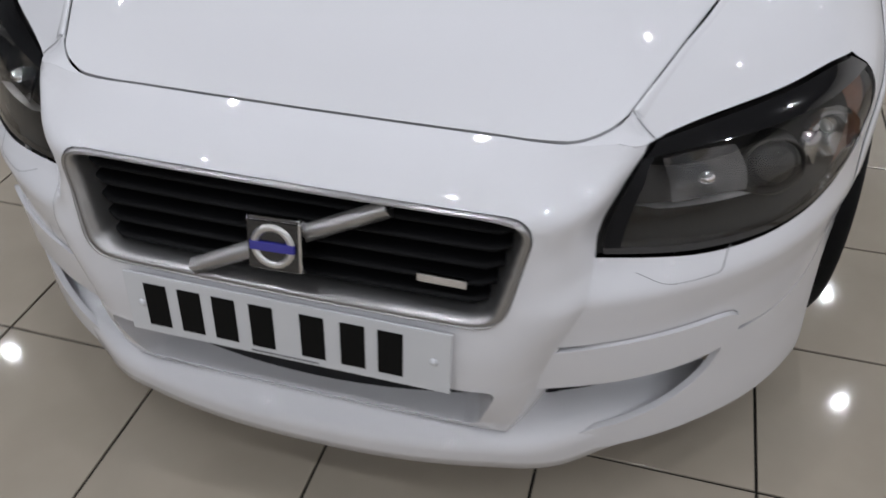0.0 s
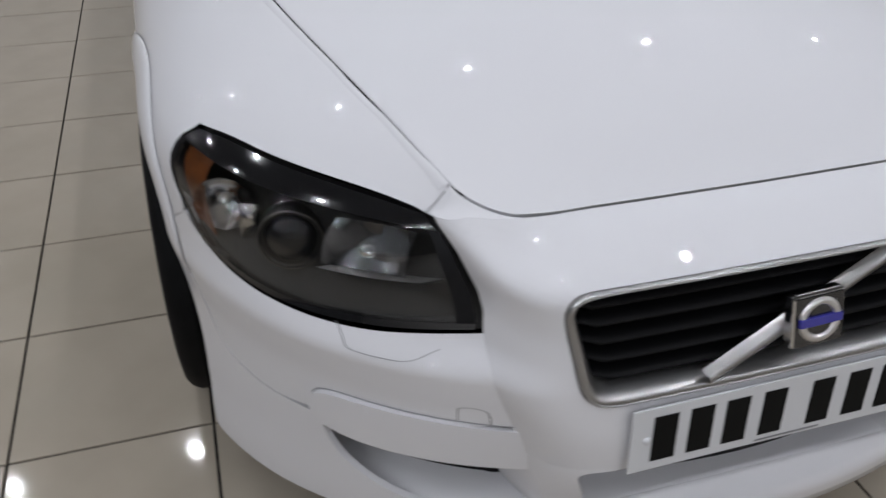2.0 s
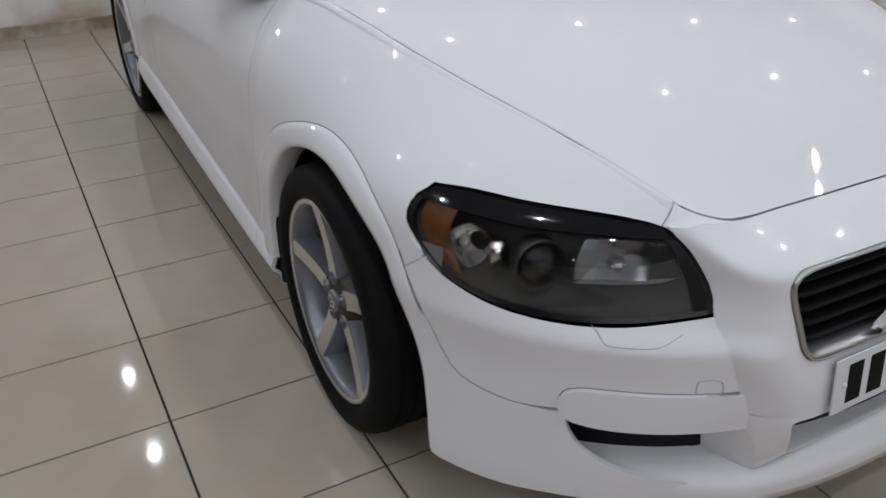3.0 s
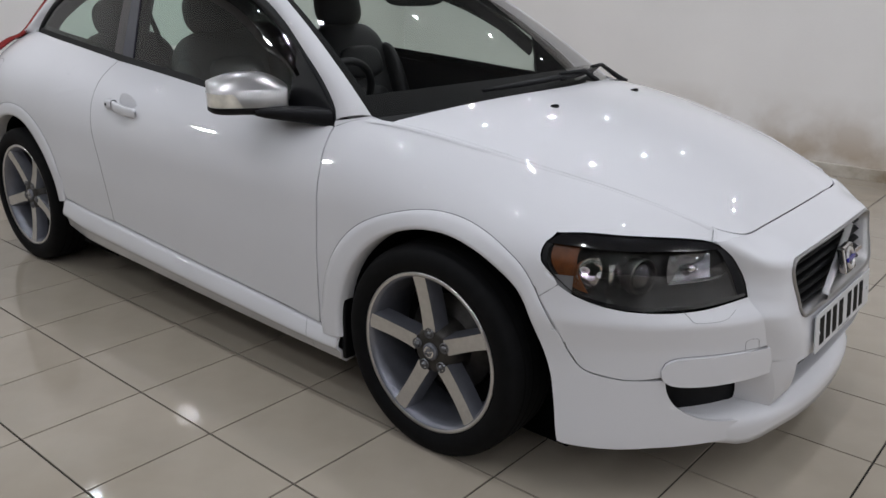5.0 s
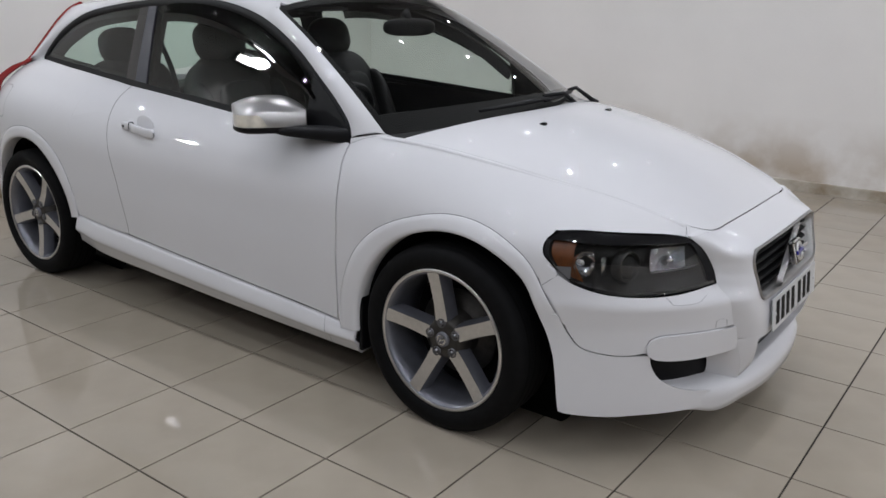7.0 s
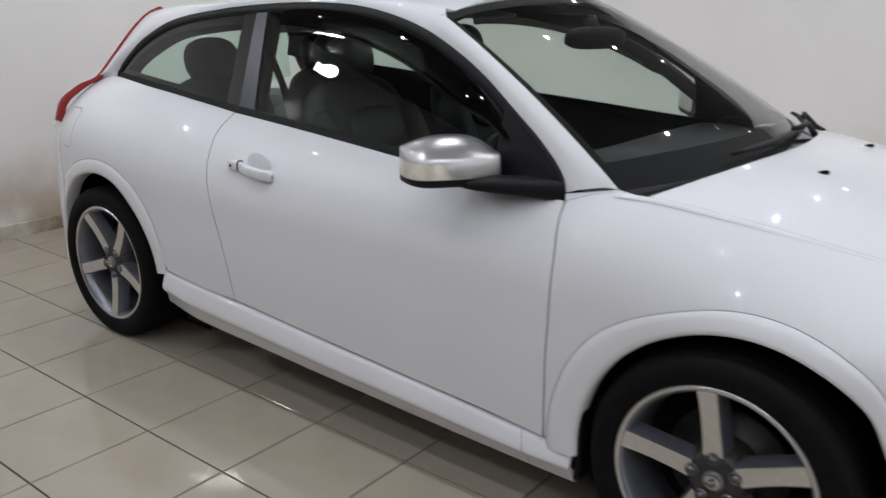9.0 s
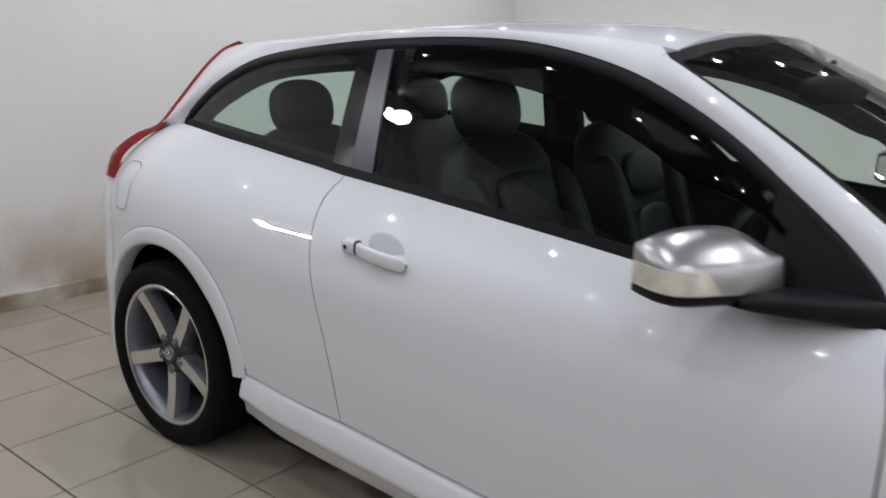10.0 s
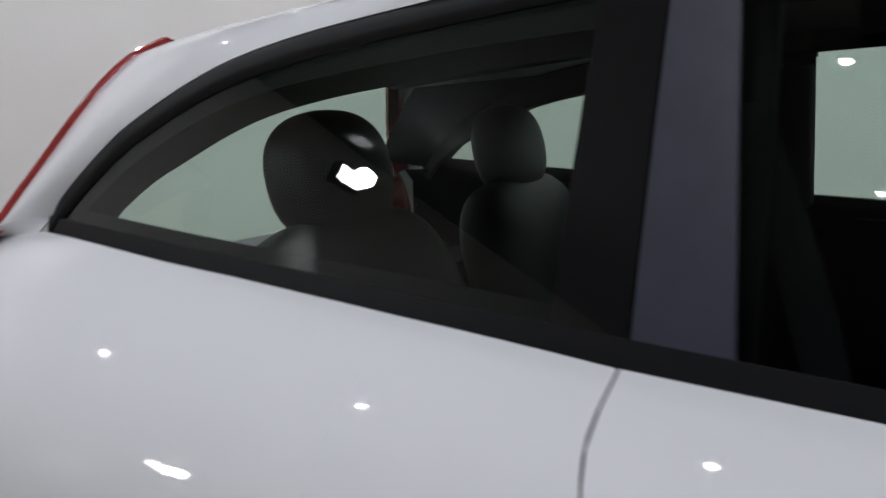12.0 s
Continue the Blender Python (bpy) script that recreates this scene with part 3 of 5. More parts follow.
        cheek.append([front.lerp(back, k / 6) + Vector((0.010 * math.sin(math.pi * k / 6), 0, 0)) for k in range(7)])
    part("bumper_cheek", skin(cheek), PAINT, front_bumper)
    part("bumper_shoulder", shoulder(sgn), PAINT, front_bumper)
    lap = coons(side(sgn, -0.0025), straight((0.640, 0.727), (0.674, 0.718)), straight((0.630, 0.752), (0.656, 0.745)), straight((0.640, 0.727), (0.630, 0.752)), straight((0.674, 0.718), (0.656, 0.745)), 8, 8)
    part("bumper_lap", lap, PAINT, front_bumper)

# splitter lip
def lip_point(y, k):
    """k: 0 the shelf's inner edge, 1 its outer edge, 2 the lip's foot, 3 underneath."""
    dip = math.exp(-((y - 0.43) / 0.07) ** 2)
    proud = 0.020 * smooth(0.50, 0.34, y) - 0.0015 * smooth(0.42, 0.52, y)
    inset = {0: 0.080 + 0.030 * smooth(0.43, 0.36, y), 1: 0.006, 2: 0.0, 3: 0.08}[k] - proud
    z = {0: 0.248 + 0.010 * smooth(0.43, 0.36, y), 1: 0.226, 2: 0.180 - 0.014 * smooth(0.62, 0.36, y), 3: 0.184}[k] - (0.020 * dip if k > 1 else 0)
    x = front_x(max(y, 0.02), min(z, 0.226))
    ln = math.hypot(x, y)
    return Vector((x - inset * x / ln, y - inset * y / ln, z))


rows = []
for i in range(-60, 61):
    y = 0.69 * math.sin(abs(i) / 60 * math.pi / 2 * 0.92)
    r = []
    for k in range(4):
        p = lip_point(y, k)
        r.append(Vector((p.x, math.copysign(p.y, i) if i else 0.0, p.z)))
    fine = path2(*r[:3])
    rows.append([fine(j / 10) for j in range(11)] + [r[3]])
part("splitter", skin(rows), PAINT, front_bumper)

# fenders, doors, quarters, sills
tail_line = path2((-3.045, 0.775, 0.885), (-3.035, 0.745, 0.97), (-2.995, 0.675, 1.035), (-2.955, 0.615, 1.066), (-2.93, 0.555, 1.14), (-2.875, 0.465, 1.27), (-2.835, 0.410, 1.335), (-2.79, 0.372, 1.364))
ARCH_F, ARCH_R = (0.035, 0.312), (-2.598, 0.338)


def arc(c, r, a0, a1, n=24, stretch=1.0):
    return [(c[0] + r * math.cos(radians(a0 + (a1 - a0) * i / n)), c[1] + r * stretch * math.sin(radians(a0 + (a1 - a0) * i / n))) for i in range(n + 1)]


DOOR_FRONT = [(-0.457, 0.292), (-0.462, 0.50), (-0.462, 0.70), (-0.468, 0.80), (-0.485, 0.865), (-0.492, 0.915)]
DOOR_REAR = [(-1.757, 0.372), (-1.797, 0.52), (-1.850, 0.66), (-1.900, 0.80), (-1.932, 0.89), (-1.951, 0.955), (-1.943, 1.005)]


def arch_radii(c, r0, r1, deg):
    """Inner and outer radius of a wheel arch's trim at an angle."""
    if c is ARCH_F:
        return r0 - 0.024 * smooth(50, 28, deg), r1 + 0.034 * smooth(105, 150, deg) - 0.026 * smooth(55, 36, deg)
    return r0 - 0.016 * math.exp(-((deg - 50) / 20) ** 2), r1


def shift(pts, dx):
    return [(x + dx, z) for x, z in pts]


for sgn in SIDES:
    s = side(sgn)
    # fender: a strip over the arch from the door to the headlamp, then up to the bonnet
    arch = arc(ARCH_F, 0.43, 172, 36)
    lower = path2((-0.452, 0.294), (-0.415, 0.294), (-0.396, 0.315), *arch[2:-1], (0.355, 0.588))
    top_pts = [(-0.487, 0.917), (-0.42, 0.942), (-0.36, 0.9515)] + [(x, belt_z(x) - 0.0005) for x in (-0.28, -0.2, -0.1, 0, 0.1, 0.2, 0.3, 0.4, 0.5, 0.58, 0.63)] + [(SEAM[0] - 0.001, SEAM[1])]
    # two patches: behind the lamp, and the tongue above it
    split_top = (0.30, belt_z(0.30) - 0.0005)
    a = coons(s, lower, path2(*[p for p in top_pts if p[0] < 0.29], split_top), path2(*shift(DOOR_FRONT, 0.006)), path2((0.355, 0.588), (0.379, 0.6085), (0.398, 0.6255), (0.371, 0.656), (0.348, 0.689), (0.346, 0.724), (0.362, 0.7475), *[tuple(Vector((0.362, 0.7475)).lerp(Vector(split_top), k)) for k in (0.1, 0.3, 0.5, 0.7, 0.9)], split_top), 44, 22)
    edge = path2(*shift(DOOR_FRONT, 0.006))
    rim = skin([[Vector(side(sgn, -d)(edge(i / 20).x, edge(i / 20).y)) for d in (0.0, 0.01, 0.03)] for i in range(21)])
    crown = path2(*top_pts[2:])
    roll = []
    for i in range(61):
        p = Vector(s(*crown(i / 60)[:2]))
        roll.append([p + Vector((0, -sgn * dy, -dz)) for dy, dz in ((-0.016, 0.0088), (-0.012, 0.0045), (-0.0075, 0.0014), (-0.0035, -0.0003), (-0.0012, -0.0003), (0.0002, 0.0008), (0.0009, 0.0030), (0.0010, 0.007), (0.0010, 0.02))])
    b = coons(s, path2((0.362, 0.7475), (0.42, 0.750), (0.5, 0.7435), (0.6, 0.7335), (0.6595, 0.7240)), path2(split_top, *[p for p in top_pts if p[0] > 0.31]), straight((0.362, 0.7475), split_top), straight((0.6595, 0.7240), (SEAM[0] - 0.001, SEAM[1])), 24, 10)
    part("front_fender", join(a, b, rim, skin(roll)), PAINT, car)
    # door
    sill_line = path2((-0.462, 0.288), (-0.9, 0.312), (-1.4, 0.342), (-1.757, 0.366))
    belt = path2((-0.497, 0.911), (-0.77, 0.923), (-1.2, 0.956), (-1.6, 0.984), (-1.943, 1.0055))
    door = part("door", coons(s, sill_line, belt, path2(*shift(DOOR_FRONT, 0.0)), path2(*DOOR_REAR), 60, 26, 0.028), PAINT, car)
    # handle with its hollow and lock
    yh = side_y(-1.66, 0.86) - 0.004
    part("handle_cup", placed(cushion(0.012, 0.125, 0.085, e=2.0, n=14), pose(-1.648, sgn * yh, 0.870, 0, 5, 0)), PAINT, door, "white rounded handle recess")
    grip = path2((-1.736, 0.857), (-1.70, 0.855), (-1.64, 0.850), (-1.59, 0.846), (-1.556, 0.843))
    bar = []
    for i in range(33):
        t = i / 32
        p = grip(t)
        off = 0.013 + 0.013 * smooth(0.0, 0.30, t) * smooth(1.0, 0.72, t)
        end = min(1.0, (0.35 + t * 14), (0.35 + (1 - t) * 14))
        hh, dd = 0.0185 * end, 0.011 * end
        yy = side_y(p.x, p.y)
        bar.append([Vector((p.x, sgn * (yy + off + dd * math.copysign(abs(math.cos(q)) ** 0.6, math.cos(q))), p.y + hh * math.copysign(abs(math.sin(q)) ** 0.6, math.sin(q)))) for q in [2 * math.pi * k / 20 for k in range(21)]])
    handle = part("door_handle", skin(bar), PAINT, door, "white pull handle")
    part("lock_block", placed(cushion(0.044, 0.044, 0.038, e=4.0, n=14), pose(-1.7605, sgn * (side_y(-1.76, 0.858) + 0.008), 0.8585, 0, 2, 0)), PAINT, handle, "white lock housing")
    part("handle_gap", placed(cushion(0.030, 0.008, 0.040, e=3.0, n=8), pose(-1.7375, sgn * (side_y(-1.737, 0.857) + 0.006), 0.857, 0, 2, 0)), TRIM, handle, "dark gap beside the lock")
    if sgn < 0:
        part("lock_cylinder", turned([(0.0005, 0.0), (0.0065, 0.0), (0.0075, 0.004)], 14, "y", (-1.762, sgn * (side_y(-1.762, 0.858) + 0.0305), 0.8585)), INK, handle, "black key slot")
    # quarter panel
    arch = arc(ARCH_R, 0.425, 22, 160, 24)
    G = 0.0028
    rear_edge = shift(DOOR_REAR, -G)
    q1 = coons(s, path2((-1.7605, 0.372), (-1.95, 0.376), (-2.155, 0.40)), path2(rear_edge[4], (-2.05, 0.89), (-2.20, 0.86)), path2(*rear_edge[:5]), path2((-2.155, 0.40), (-2.19, 0.55), (-2.20, 0.70), (-2.20, 0.86)), 12, 20)
    q2 = coons(s, path2(rear_edge[4], (-2.05, 0.89), (-2.20, 0.86)), path2(rear_edge[-1], (-2.05, 1.0140), (-2.20, 1.0255)), path2(*rear_edge[4:]), straight((-2.20, 0.86), (-2.20, 1.0255)), 12, 8)
    q3 = coons(s, path2(*([(-2.155, 0.40)] + arc(ARCH_R, 0.43, 18, 150, 16)[1:] + [(-3.02, 0.52)])), path2((-2.20, 1.0255), (-2.5, 1.049), (-2.84, 1.076), (-2.955, 1.063)), path2((-2.155, 0.40), (-2.19, 0.55), (-2.20, 0.70), (-2.20, 0.86), (-2.20, 1.0255)), path2((-3.02, 0.52), (-3.035, 0.70), (-3.02, 0.90), (-2.995, 0.985), (-2.955, 1.063)), 36, 28)
    quarter = part("rear_quarter_panel", join(q1, q2, q3), PAINT, car)
    if sgn < 0:
        flap = [(-2.806, 0.948), (-2.806, 0.885), (-2.808, 0.815), (-2.828, 0.800), (-2.895, 0.800), (-2.918, 0.82), (-2.928, 0.90), (-2.922, 0.942), (-2.900, 0.957), (-2.83, 0.960)]
        rim = loop(flap)
        part("fuel_flap", skin([[Vector(side(sgn, 0.0015)(*(rim(i / 48)[:2]))), Vector(side(sgn, 0.0015)(*((rim(i / 48) * 0.955 + Vector((-2.865, 0.88, 0)) * 0.045)[:2])))] for i in range(48)], 0, True), INK_GREY, quarter, "thin dark joint round the fuel flap")
    # arch trims
    for c, r0, r1, a0, a1, nm, st in ((ARCH_F, 0.390, 0.443, 186, 27.9, "front_arch_trim", 1.0), (ARCH_R, 0.382, 0.440, 6, 172, "rear_arch_trim", 1.0)):
        rows = []
        for i in range(49):
            a = radians(a0 + (a1 - a0) * i / 48)
            r = []
            for k, (f, o) in enumerate(((1.0, 0.0005), (0.975, 0.004), (0.7, 0.0065), (0.25, 0.0085), (0.06, 0.007), (0.0, 0.001), (0.0, -0.05))):
                deg = a0 + (a1 - a0) * i / 48
                ri, ro = arch_radii(c, r0, r1, deg)
                rr = ri + (ro - ri) * f
                x, z = c[0] + rr * math.cos(a), c[1] + rr * st * math.sin(a)
                xs, zs = c[0] + ro * math.cos(a), c[1] + ro * st * math.sin(a)
                y = max(side_y(x, z), side_y(xs, zs) * 0.4 + side_y(x, z) * 0.6)
                r.append(Vector((x, sgn * (y + (o if o < 0 or c is ARCH_R else 0.0005 + o * smooth(27, 48, deg))), z)))
            rows.append(r)
        flare = part(nm, skin(rows), PAINT, car)
        rows = []
        for i in range(49):
            deg = a0 + (a1 - a0) * i / 48
            a, ro = radians(deg), arch_radii(c, r0, r1, deg)[1]
            rows.append([Vector((c[0] + rr * math.cos(a), sgn * (side_y(c[0] + rr * math.cos(a), c[1] + rr * st * math.sin(a)) + 0.0012), c[1] + rr * st * math.sin(a))) for rr in (ro - 0.0003, ro + 0.0021)])
        part("flare_joint", skin(rows if c is ARCH_F else rows[4:]), INK_GREY, flare, "thin dark joint")
        # wheel well
        rows = []
        for i in range(33):
            a = radians(-10 + 200 * i / 32)
            rows.append([Vector((c[0] + 0.395 * math.cos(a), sgn * y, c[1] + 0.40 * math.sin(a))) for y in (min(0.84, side_y(c[0] + 0.395 * math.cos(a), max(c[1] + 0.40 * math.sin(a), 0.2)) - 0.02), 0.70, 0.50)])
        well = skin(rows)
        back = ([Vector((c[0] + 0.42 * math.cos(a2), sgn * 0.56, c[1] + 0.42 * math.sin(a2))) for a2 in [2 * math.pi * k / 32 for k in range(32)]], [tuple(range(32))])
        part("wheel_well", join(well, back), GAP, car, "black plastic wheel arch liner")
    # sill skirt
    rows = []
    for i in range(61):
        t = i / 60
        x = -0.365 + (-2.175 + 0.365) * t
        zt = keyed((-0.365, 0.292), (-0.46, 0.286), (-0.9, 0.309), (-1.4, 0.339), (-1.8, 0.366), (-2.0, 0.378), (-2.175, 0.40))(x)
        zb = keyed((-0.365, 0.172), (-0.9, 0.182), (-1.6, 0.205), (-2.0, 0.222), (-2.175, 0.255))(x)
        prof = ((0.0, -0.004), (0.04, 0.010), (0.12, 0.015), (0.30, 0.023), (0.44, 0.0285), (0.50, 0.0285), (0.57, 0.023), (0.68, 0.009), (0.9, 0.004), (1.0, -0.012), (1.0, -0.10))
        y0 = 0.856
        rows.append([Vector((x, sgn * (y0 + o), zt + (zb - zt) * f)) for f, o in prof])
    skirt = part("side_skirt", skin(rows, 0.01), PAINT, car)
    part("skirt_joint", skin([[Vector((-0.525 + 0.03 * f + dx, sgn * (0.856 + o + 0.001), 0.290 + (0.175 - 0.290) * f)) for dx in (0, 0.002)] for f, o in ((0.04, 0.010), (0.12, 0.015), (0.30, 0.023), (0.44, 0.0285), (0.50, 0.0285), (0.57, 0.023), (0.68, 0.009), (0.9, 0.004))]), INK_GREY, skirt)
    part("mud_flap", box(-0.362, -0.345, *sorted((sgn * 0.70, sgn * 0.862)), 0.19, 0.40, 0.006), TRIM, car, "black plastic mud flap")

    # glasshouse
    g = glass_side(sgn)
    TOP = [(-0.497, 0.925), (-0.515, 0.968), (-0.60, 1.045), (-0.70, 1.114), (-0.83, 1.199), (-0.967, 1.269), (-1.12, 1.328), (-1.32, 1.372), (-1.52, 1.390), (-1.85, 1.385), (-2.20, 1.356), (-2.50, 1.309), (-2.70, 1.226), (-2.80, 1.154), (-2.848, 1.110), (-2.862, 1.086)]
    # black frame strip round the side windows
    top_curve = path2(*TOP)
    belt_curve = path2((-0.50, 0.922), (-0.77, 0.930), (-1.2, 0.962), (-1.94, 1.009), (-2.4, 1.042), (-2.860, 1.078))
    rows = [[Vector(glass_side(sgn, 0.006)(p.x, p.y + dz)) for dz in (-0.012, -0.004, 0.010, 0.020)] for p in [belt_curve(i / 40) for i in range(41)]]
    part("belt_moulding", skin(rows, 0.008), TRIM, car, "black window moulding")
    rows = []
    for i in range(61):
        p = top_curve(i / 60)
        rows.append([Vector(glass_side(sgn, o)(p.x + dx * (0.6 if p.x < -2.3 else -0.5 if p.x > -1.1 else 0), p.y + dz)) for dx, dz, o in ((0.0, 0.008, 0.000), (0, 0.0, 0.006), (0.014, -0.022, 0.006), (0.016, -0.026, -0.004))])
    part("window_frame", skin(rows), TRIM, car, "black window surround")
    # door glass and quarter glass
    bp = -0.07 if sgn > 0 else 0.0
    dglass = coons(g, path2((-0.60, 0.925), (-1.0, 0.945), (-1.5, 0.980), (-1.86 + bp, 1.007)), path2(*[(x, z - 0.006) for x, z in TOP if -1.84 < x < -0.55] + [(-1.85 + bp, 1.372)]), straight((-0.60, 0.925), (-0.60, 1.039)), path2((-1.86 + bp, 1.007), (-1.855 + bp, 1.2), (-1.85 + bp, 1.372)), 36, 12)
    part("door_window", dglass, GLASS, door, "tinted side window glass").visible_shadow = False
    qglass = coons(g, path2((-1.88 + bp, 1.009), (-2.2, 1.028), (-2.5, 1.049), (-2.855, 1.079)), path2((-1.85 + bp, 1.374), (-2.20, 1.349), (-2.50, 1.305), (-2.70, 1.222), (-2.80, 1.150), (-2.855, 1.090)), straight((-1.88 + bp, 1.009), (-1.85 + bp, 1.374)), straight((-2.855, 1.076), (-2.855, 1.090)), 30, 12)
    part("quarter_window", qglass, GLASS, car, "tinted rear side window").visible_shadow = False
    # printed black borders on the quarter glass
    gi = glass_side(sgn, -0.003)
    rim = path2((-1.90, 1.368), (-2.20, 1.347), (-2.50, 1.303), (-2.70, 1.220), (-2.80, 1.148), (-2.853, 1.088))
    rows = []
    for i in range(33):
        p, q = rim(i / 32), rim(min(i / 32 + 0.02, 1.0)) - rim(max(i / 32 - 0.02, 0.0))
        n = Vector((q.y, -q.x, 0)).normalized()
        n = n if n.y < 0 else -n
        rows.append([Vector(gi(*(p + n * 0.045 * f)[:2])) for f in (0, 0.5, 1)])
    part("glass_border", skin(rows), INK, car, "black printed glass border")
    rows = [[Vector(gi(x, keyed((-2.855, 1.079), (-2.5, 1.049), (-2.2, 1.028), (-1.88, 1.004))(x) + dz)) for dz in (0, 0.02, 0.036)] for x in [-1.92 - 0.93 * k / 24 for k in range(25)]]
    part("glass_border", skin(rows), INK, car, "black printed glass border")
    # deep inner trim behind the upper and rear edges of the quarter glass
    rows = []
    for i in range(33):
        p, q = rim(i / 32), rim(min(i / 32 + 0.02, 1.0)) - rim(max(i / 32 - 0.02, 0.0))
        n = Vector((q.y, -q.x, 0)).normalized()
        n = n if n.y < 0 else -n
        w = 0.066 - 0.015 * smooth(0.75, 1.0, i / 32)
        rows.append([Vector(glass_side(sgn, -0.010 - 0.055 * f)(*(p + n * w * f)[:2])) for f in (0, 0.35, 0.7, 1.0)])
    part("quarter_trim", skin(rows, 0.01), LINING, car, "dark grey inner pillar trim")
    # pillar films: front half on the door, rear half on the body
    g2 = glass_side(sgn, 0.005)
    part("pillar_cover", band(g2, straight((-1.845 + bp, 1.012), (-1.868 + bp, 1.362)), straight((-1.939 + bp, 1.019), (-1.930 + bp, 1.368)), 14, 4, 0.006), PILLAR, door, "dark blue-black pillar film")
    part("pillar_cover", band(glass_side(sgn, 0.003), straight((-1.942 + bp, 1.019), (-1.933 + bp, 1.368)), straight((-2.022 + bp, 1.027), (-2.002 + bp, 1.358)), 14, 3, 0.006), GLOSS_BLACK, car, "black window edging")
    # mirror sail
    sail = coons(glass_side(sgn, 0.010), path2((-0.497, 0.918), (-0.60, 0.922), (-0.735, 0.928)), path2((-0.512, 0.962), (-0.60, 1.038), (-0.69, 1.106), (-0.735, 1.135)), straight((-0.497, 0.918), (-0.512, 0.962)), straight((-0.735, 0.928), (-0.735, 1.135)), 12, 8, 0.014)
    part("mirror_sail", sail, TRIM, door, "black plastic corner piece")
    # closing piece between the front fender and the windscreen pillar's foot
    foot, toe = Vector(glass_side(sgn, 0.004)(-0.497, 0.931)), Vector(screen(0.0, sgn * 1.0, 0.003))
    low_line = path2((-0.489, 0.9155), (-0.42, 0.9405), (-0.36, 0.950), (-0.30, 0.948))
    rows = []
    for i in range(13):
        p = low_line(i / 12)
        q = Vector(side(sgn)(p.x, p.y))
        rows.append([q.lerp(foot.lerp(toe, min(1.0, i / 10)), k / 4) for k in range(5)])
    part("pillar_foot", skin(rows), PAINT, car)
    # roof side, A pillar and C pillar in one sweep from the frame to the roof
    rows = []
    for i in range(81):
        p = top_curve(i / 80)
        a = Vector(glass_side(sgn, 0.002)(p.x, p.y + 0.008))
        if p.x > -1.06:
            tt = min(max((p.x + 0.497) / (-1.06 + 0.497), 0), 1)
            b = Vector(screen(0.0 + 0.995 * tt, sgn * 1.0, 0.004))
        else:
            xx = p.x - 0.13 * smooth(-2.35, -2.80, p.x)
            b = Vector(roof(max(xx, -2.93), sgn * 0.90))
            if p.x < -2.2:
                k = min((-2.2 - p.x) / 0.645, 1.0)
                e = tail_line(1.0 - 0.60 * max(k - 0.22, 0) / 0.78)
                b = b.lerp(Vector((e.x + 0.010, sgn * e.y, e.z + 0.003)), smooth(0.0, 0.35, k))
        mid = (a + b) / 2 + Vector((0, sgn * 0.010, 0.008))
        r = [a, a.lerp(mid, 0.5) + Vector((0, sgn * 0.004, 0.003)), mid, mid.lerp(b, 0.5) + Vector((0, 0, 0.004)), b]
        rows.append(r)
    last, low = path2(*rows[-1]), path2((-2.868, belt_z(-2.868) - 0.002), (-2.91, 1.069), (-2.955, 1.063))
    base = []
    for i in range(13):
        p, q = last(i / 12), low(i / 12)
        q = Vector(side(sgn)(q.x, q.y))
        base.append([p.lerp(q, k / 5) for k in range(6)])
    part("roof_side", join(skin(rows, 0.008), skin(base, 0.004)), PAINT, car)

# roof
rows = [[roof(-1.035 - 1.86 * i / 40, -0.905 + 1.81 * j / 32) for j in range(33)] for i in range(41)]
part("roof", skin(rows, 0.01), PAINT, car)
# windscreen with its black border, and the rear screen
rows = [[screen(i / 20, -1 + 2 * j / 32) for j in range(33)] for i in range(21)]
ws = part("windscreen", skin(rows), SCREEN, car, "clear windscreen")
ws.visible_shadow = False
for sgn in (-1, 1):
    rows = [[screen(i / 20, sgn * (0.962 + 0.038 * j / 2), -0.003) for j in range(3)] for i in range(21)]
    part("screen_border", skin(rows), INK, ws, "black printed glass border")
rows = [[screen(0.0 + 0.12 * i / 3, -1 + 2 * j / 32, -0.003) for j in range(33)] for i in range(4)]
part("screen_border", skin(rows), INK, ws, "black printed glass border")
rows = [[screen(0.955 + 0.045 * i / 3, -1 + 2 * j / 32, -0.003) for j in range(33)] for i in range(4)]
part("screen_border", skin(rows), INK, ws, "black printed glass border")
rows = [[Vector((-0.10 - 0.16 * abs(q) ** 2 - 0.10 * i / 5, 0.69 * q, 0.965 - 0.035 * abs(q) ** 2 - 0.012 * math.sin(math.pi * i / 5))) for q in [-1 + 2 * j / 24 for j in range(25)]] for i in range(6)]
part("cowl", skin(rows), TRIM, car, "black plastic scuttle panel")


def rear_screen(p, q):
    a = abs(q)
    head = Vector((-2.90 + 0.10 * a**2, 0.42 * q, 1.335 - 0.03 * a**2))
    foot = Vector((-3.27 + 0.22 * a**2, 0.60 * q, 0.90 + 0.08 * a**2))
    m = head.lerp(foot, p)
    return (m.x - 0.03 * math.sin(math.pi * p), m.y, m.z)


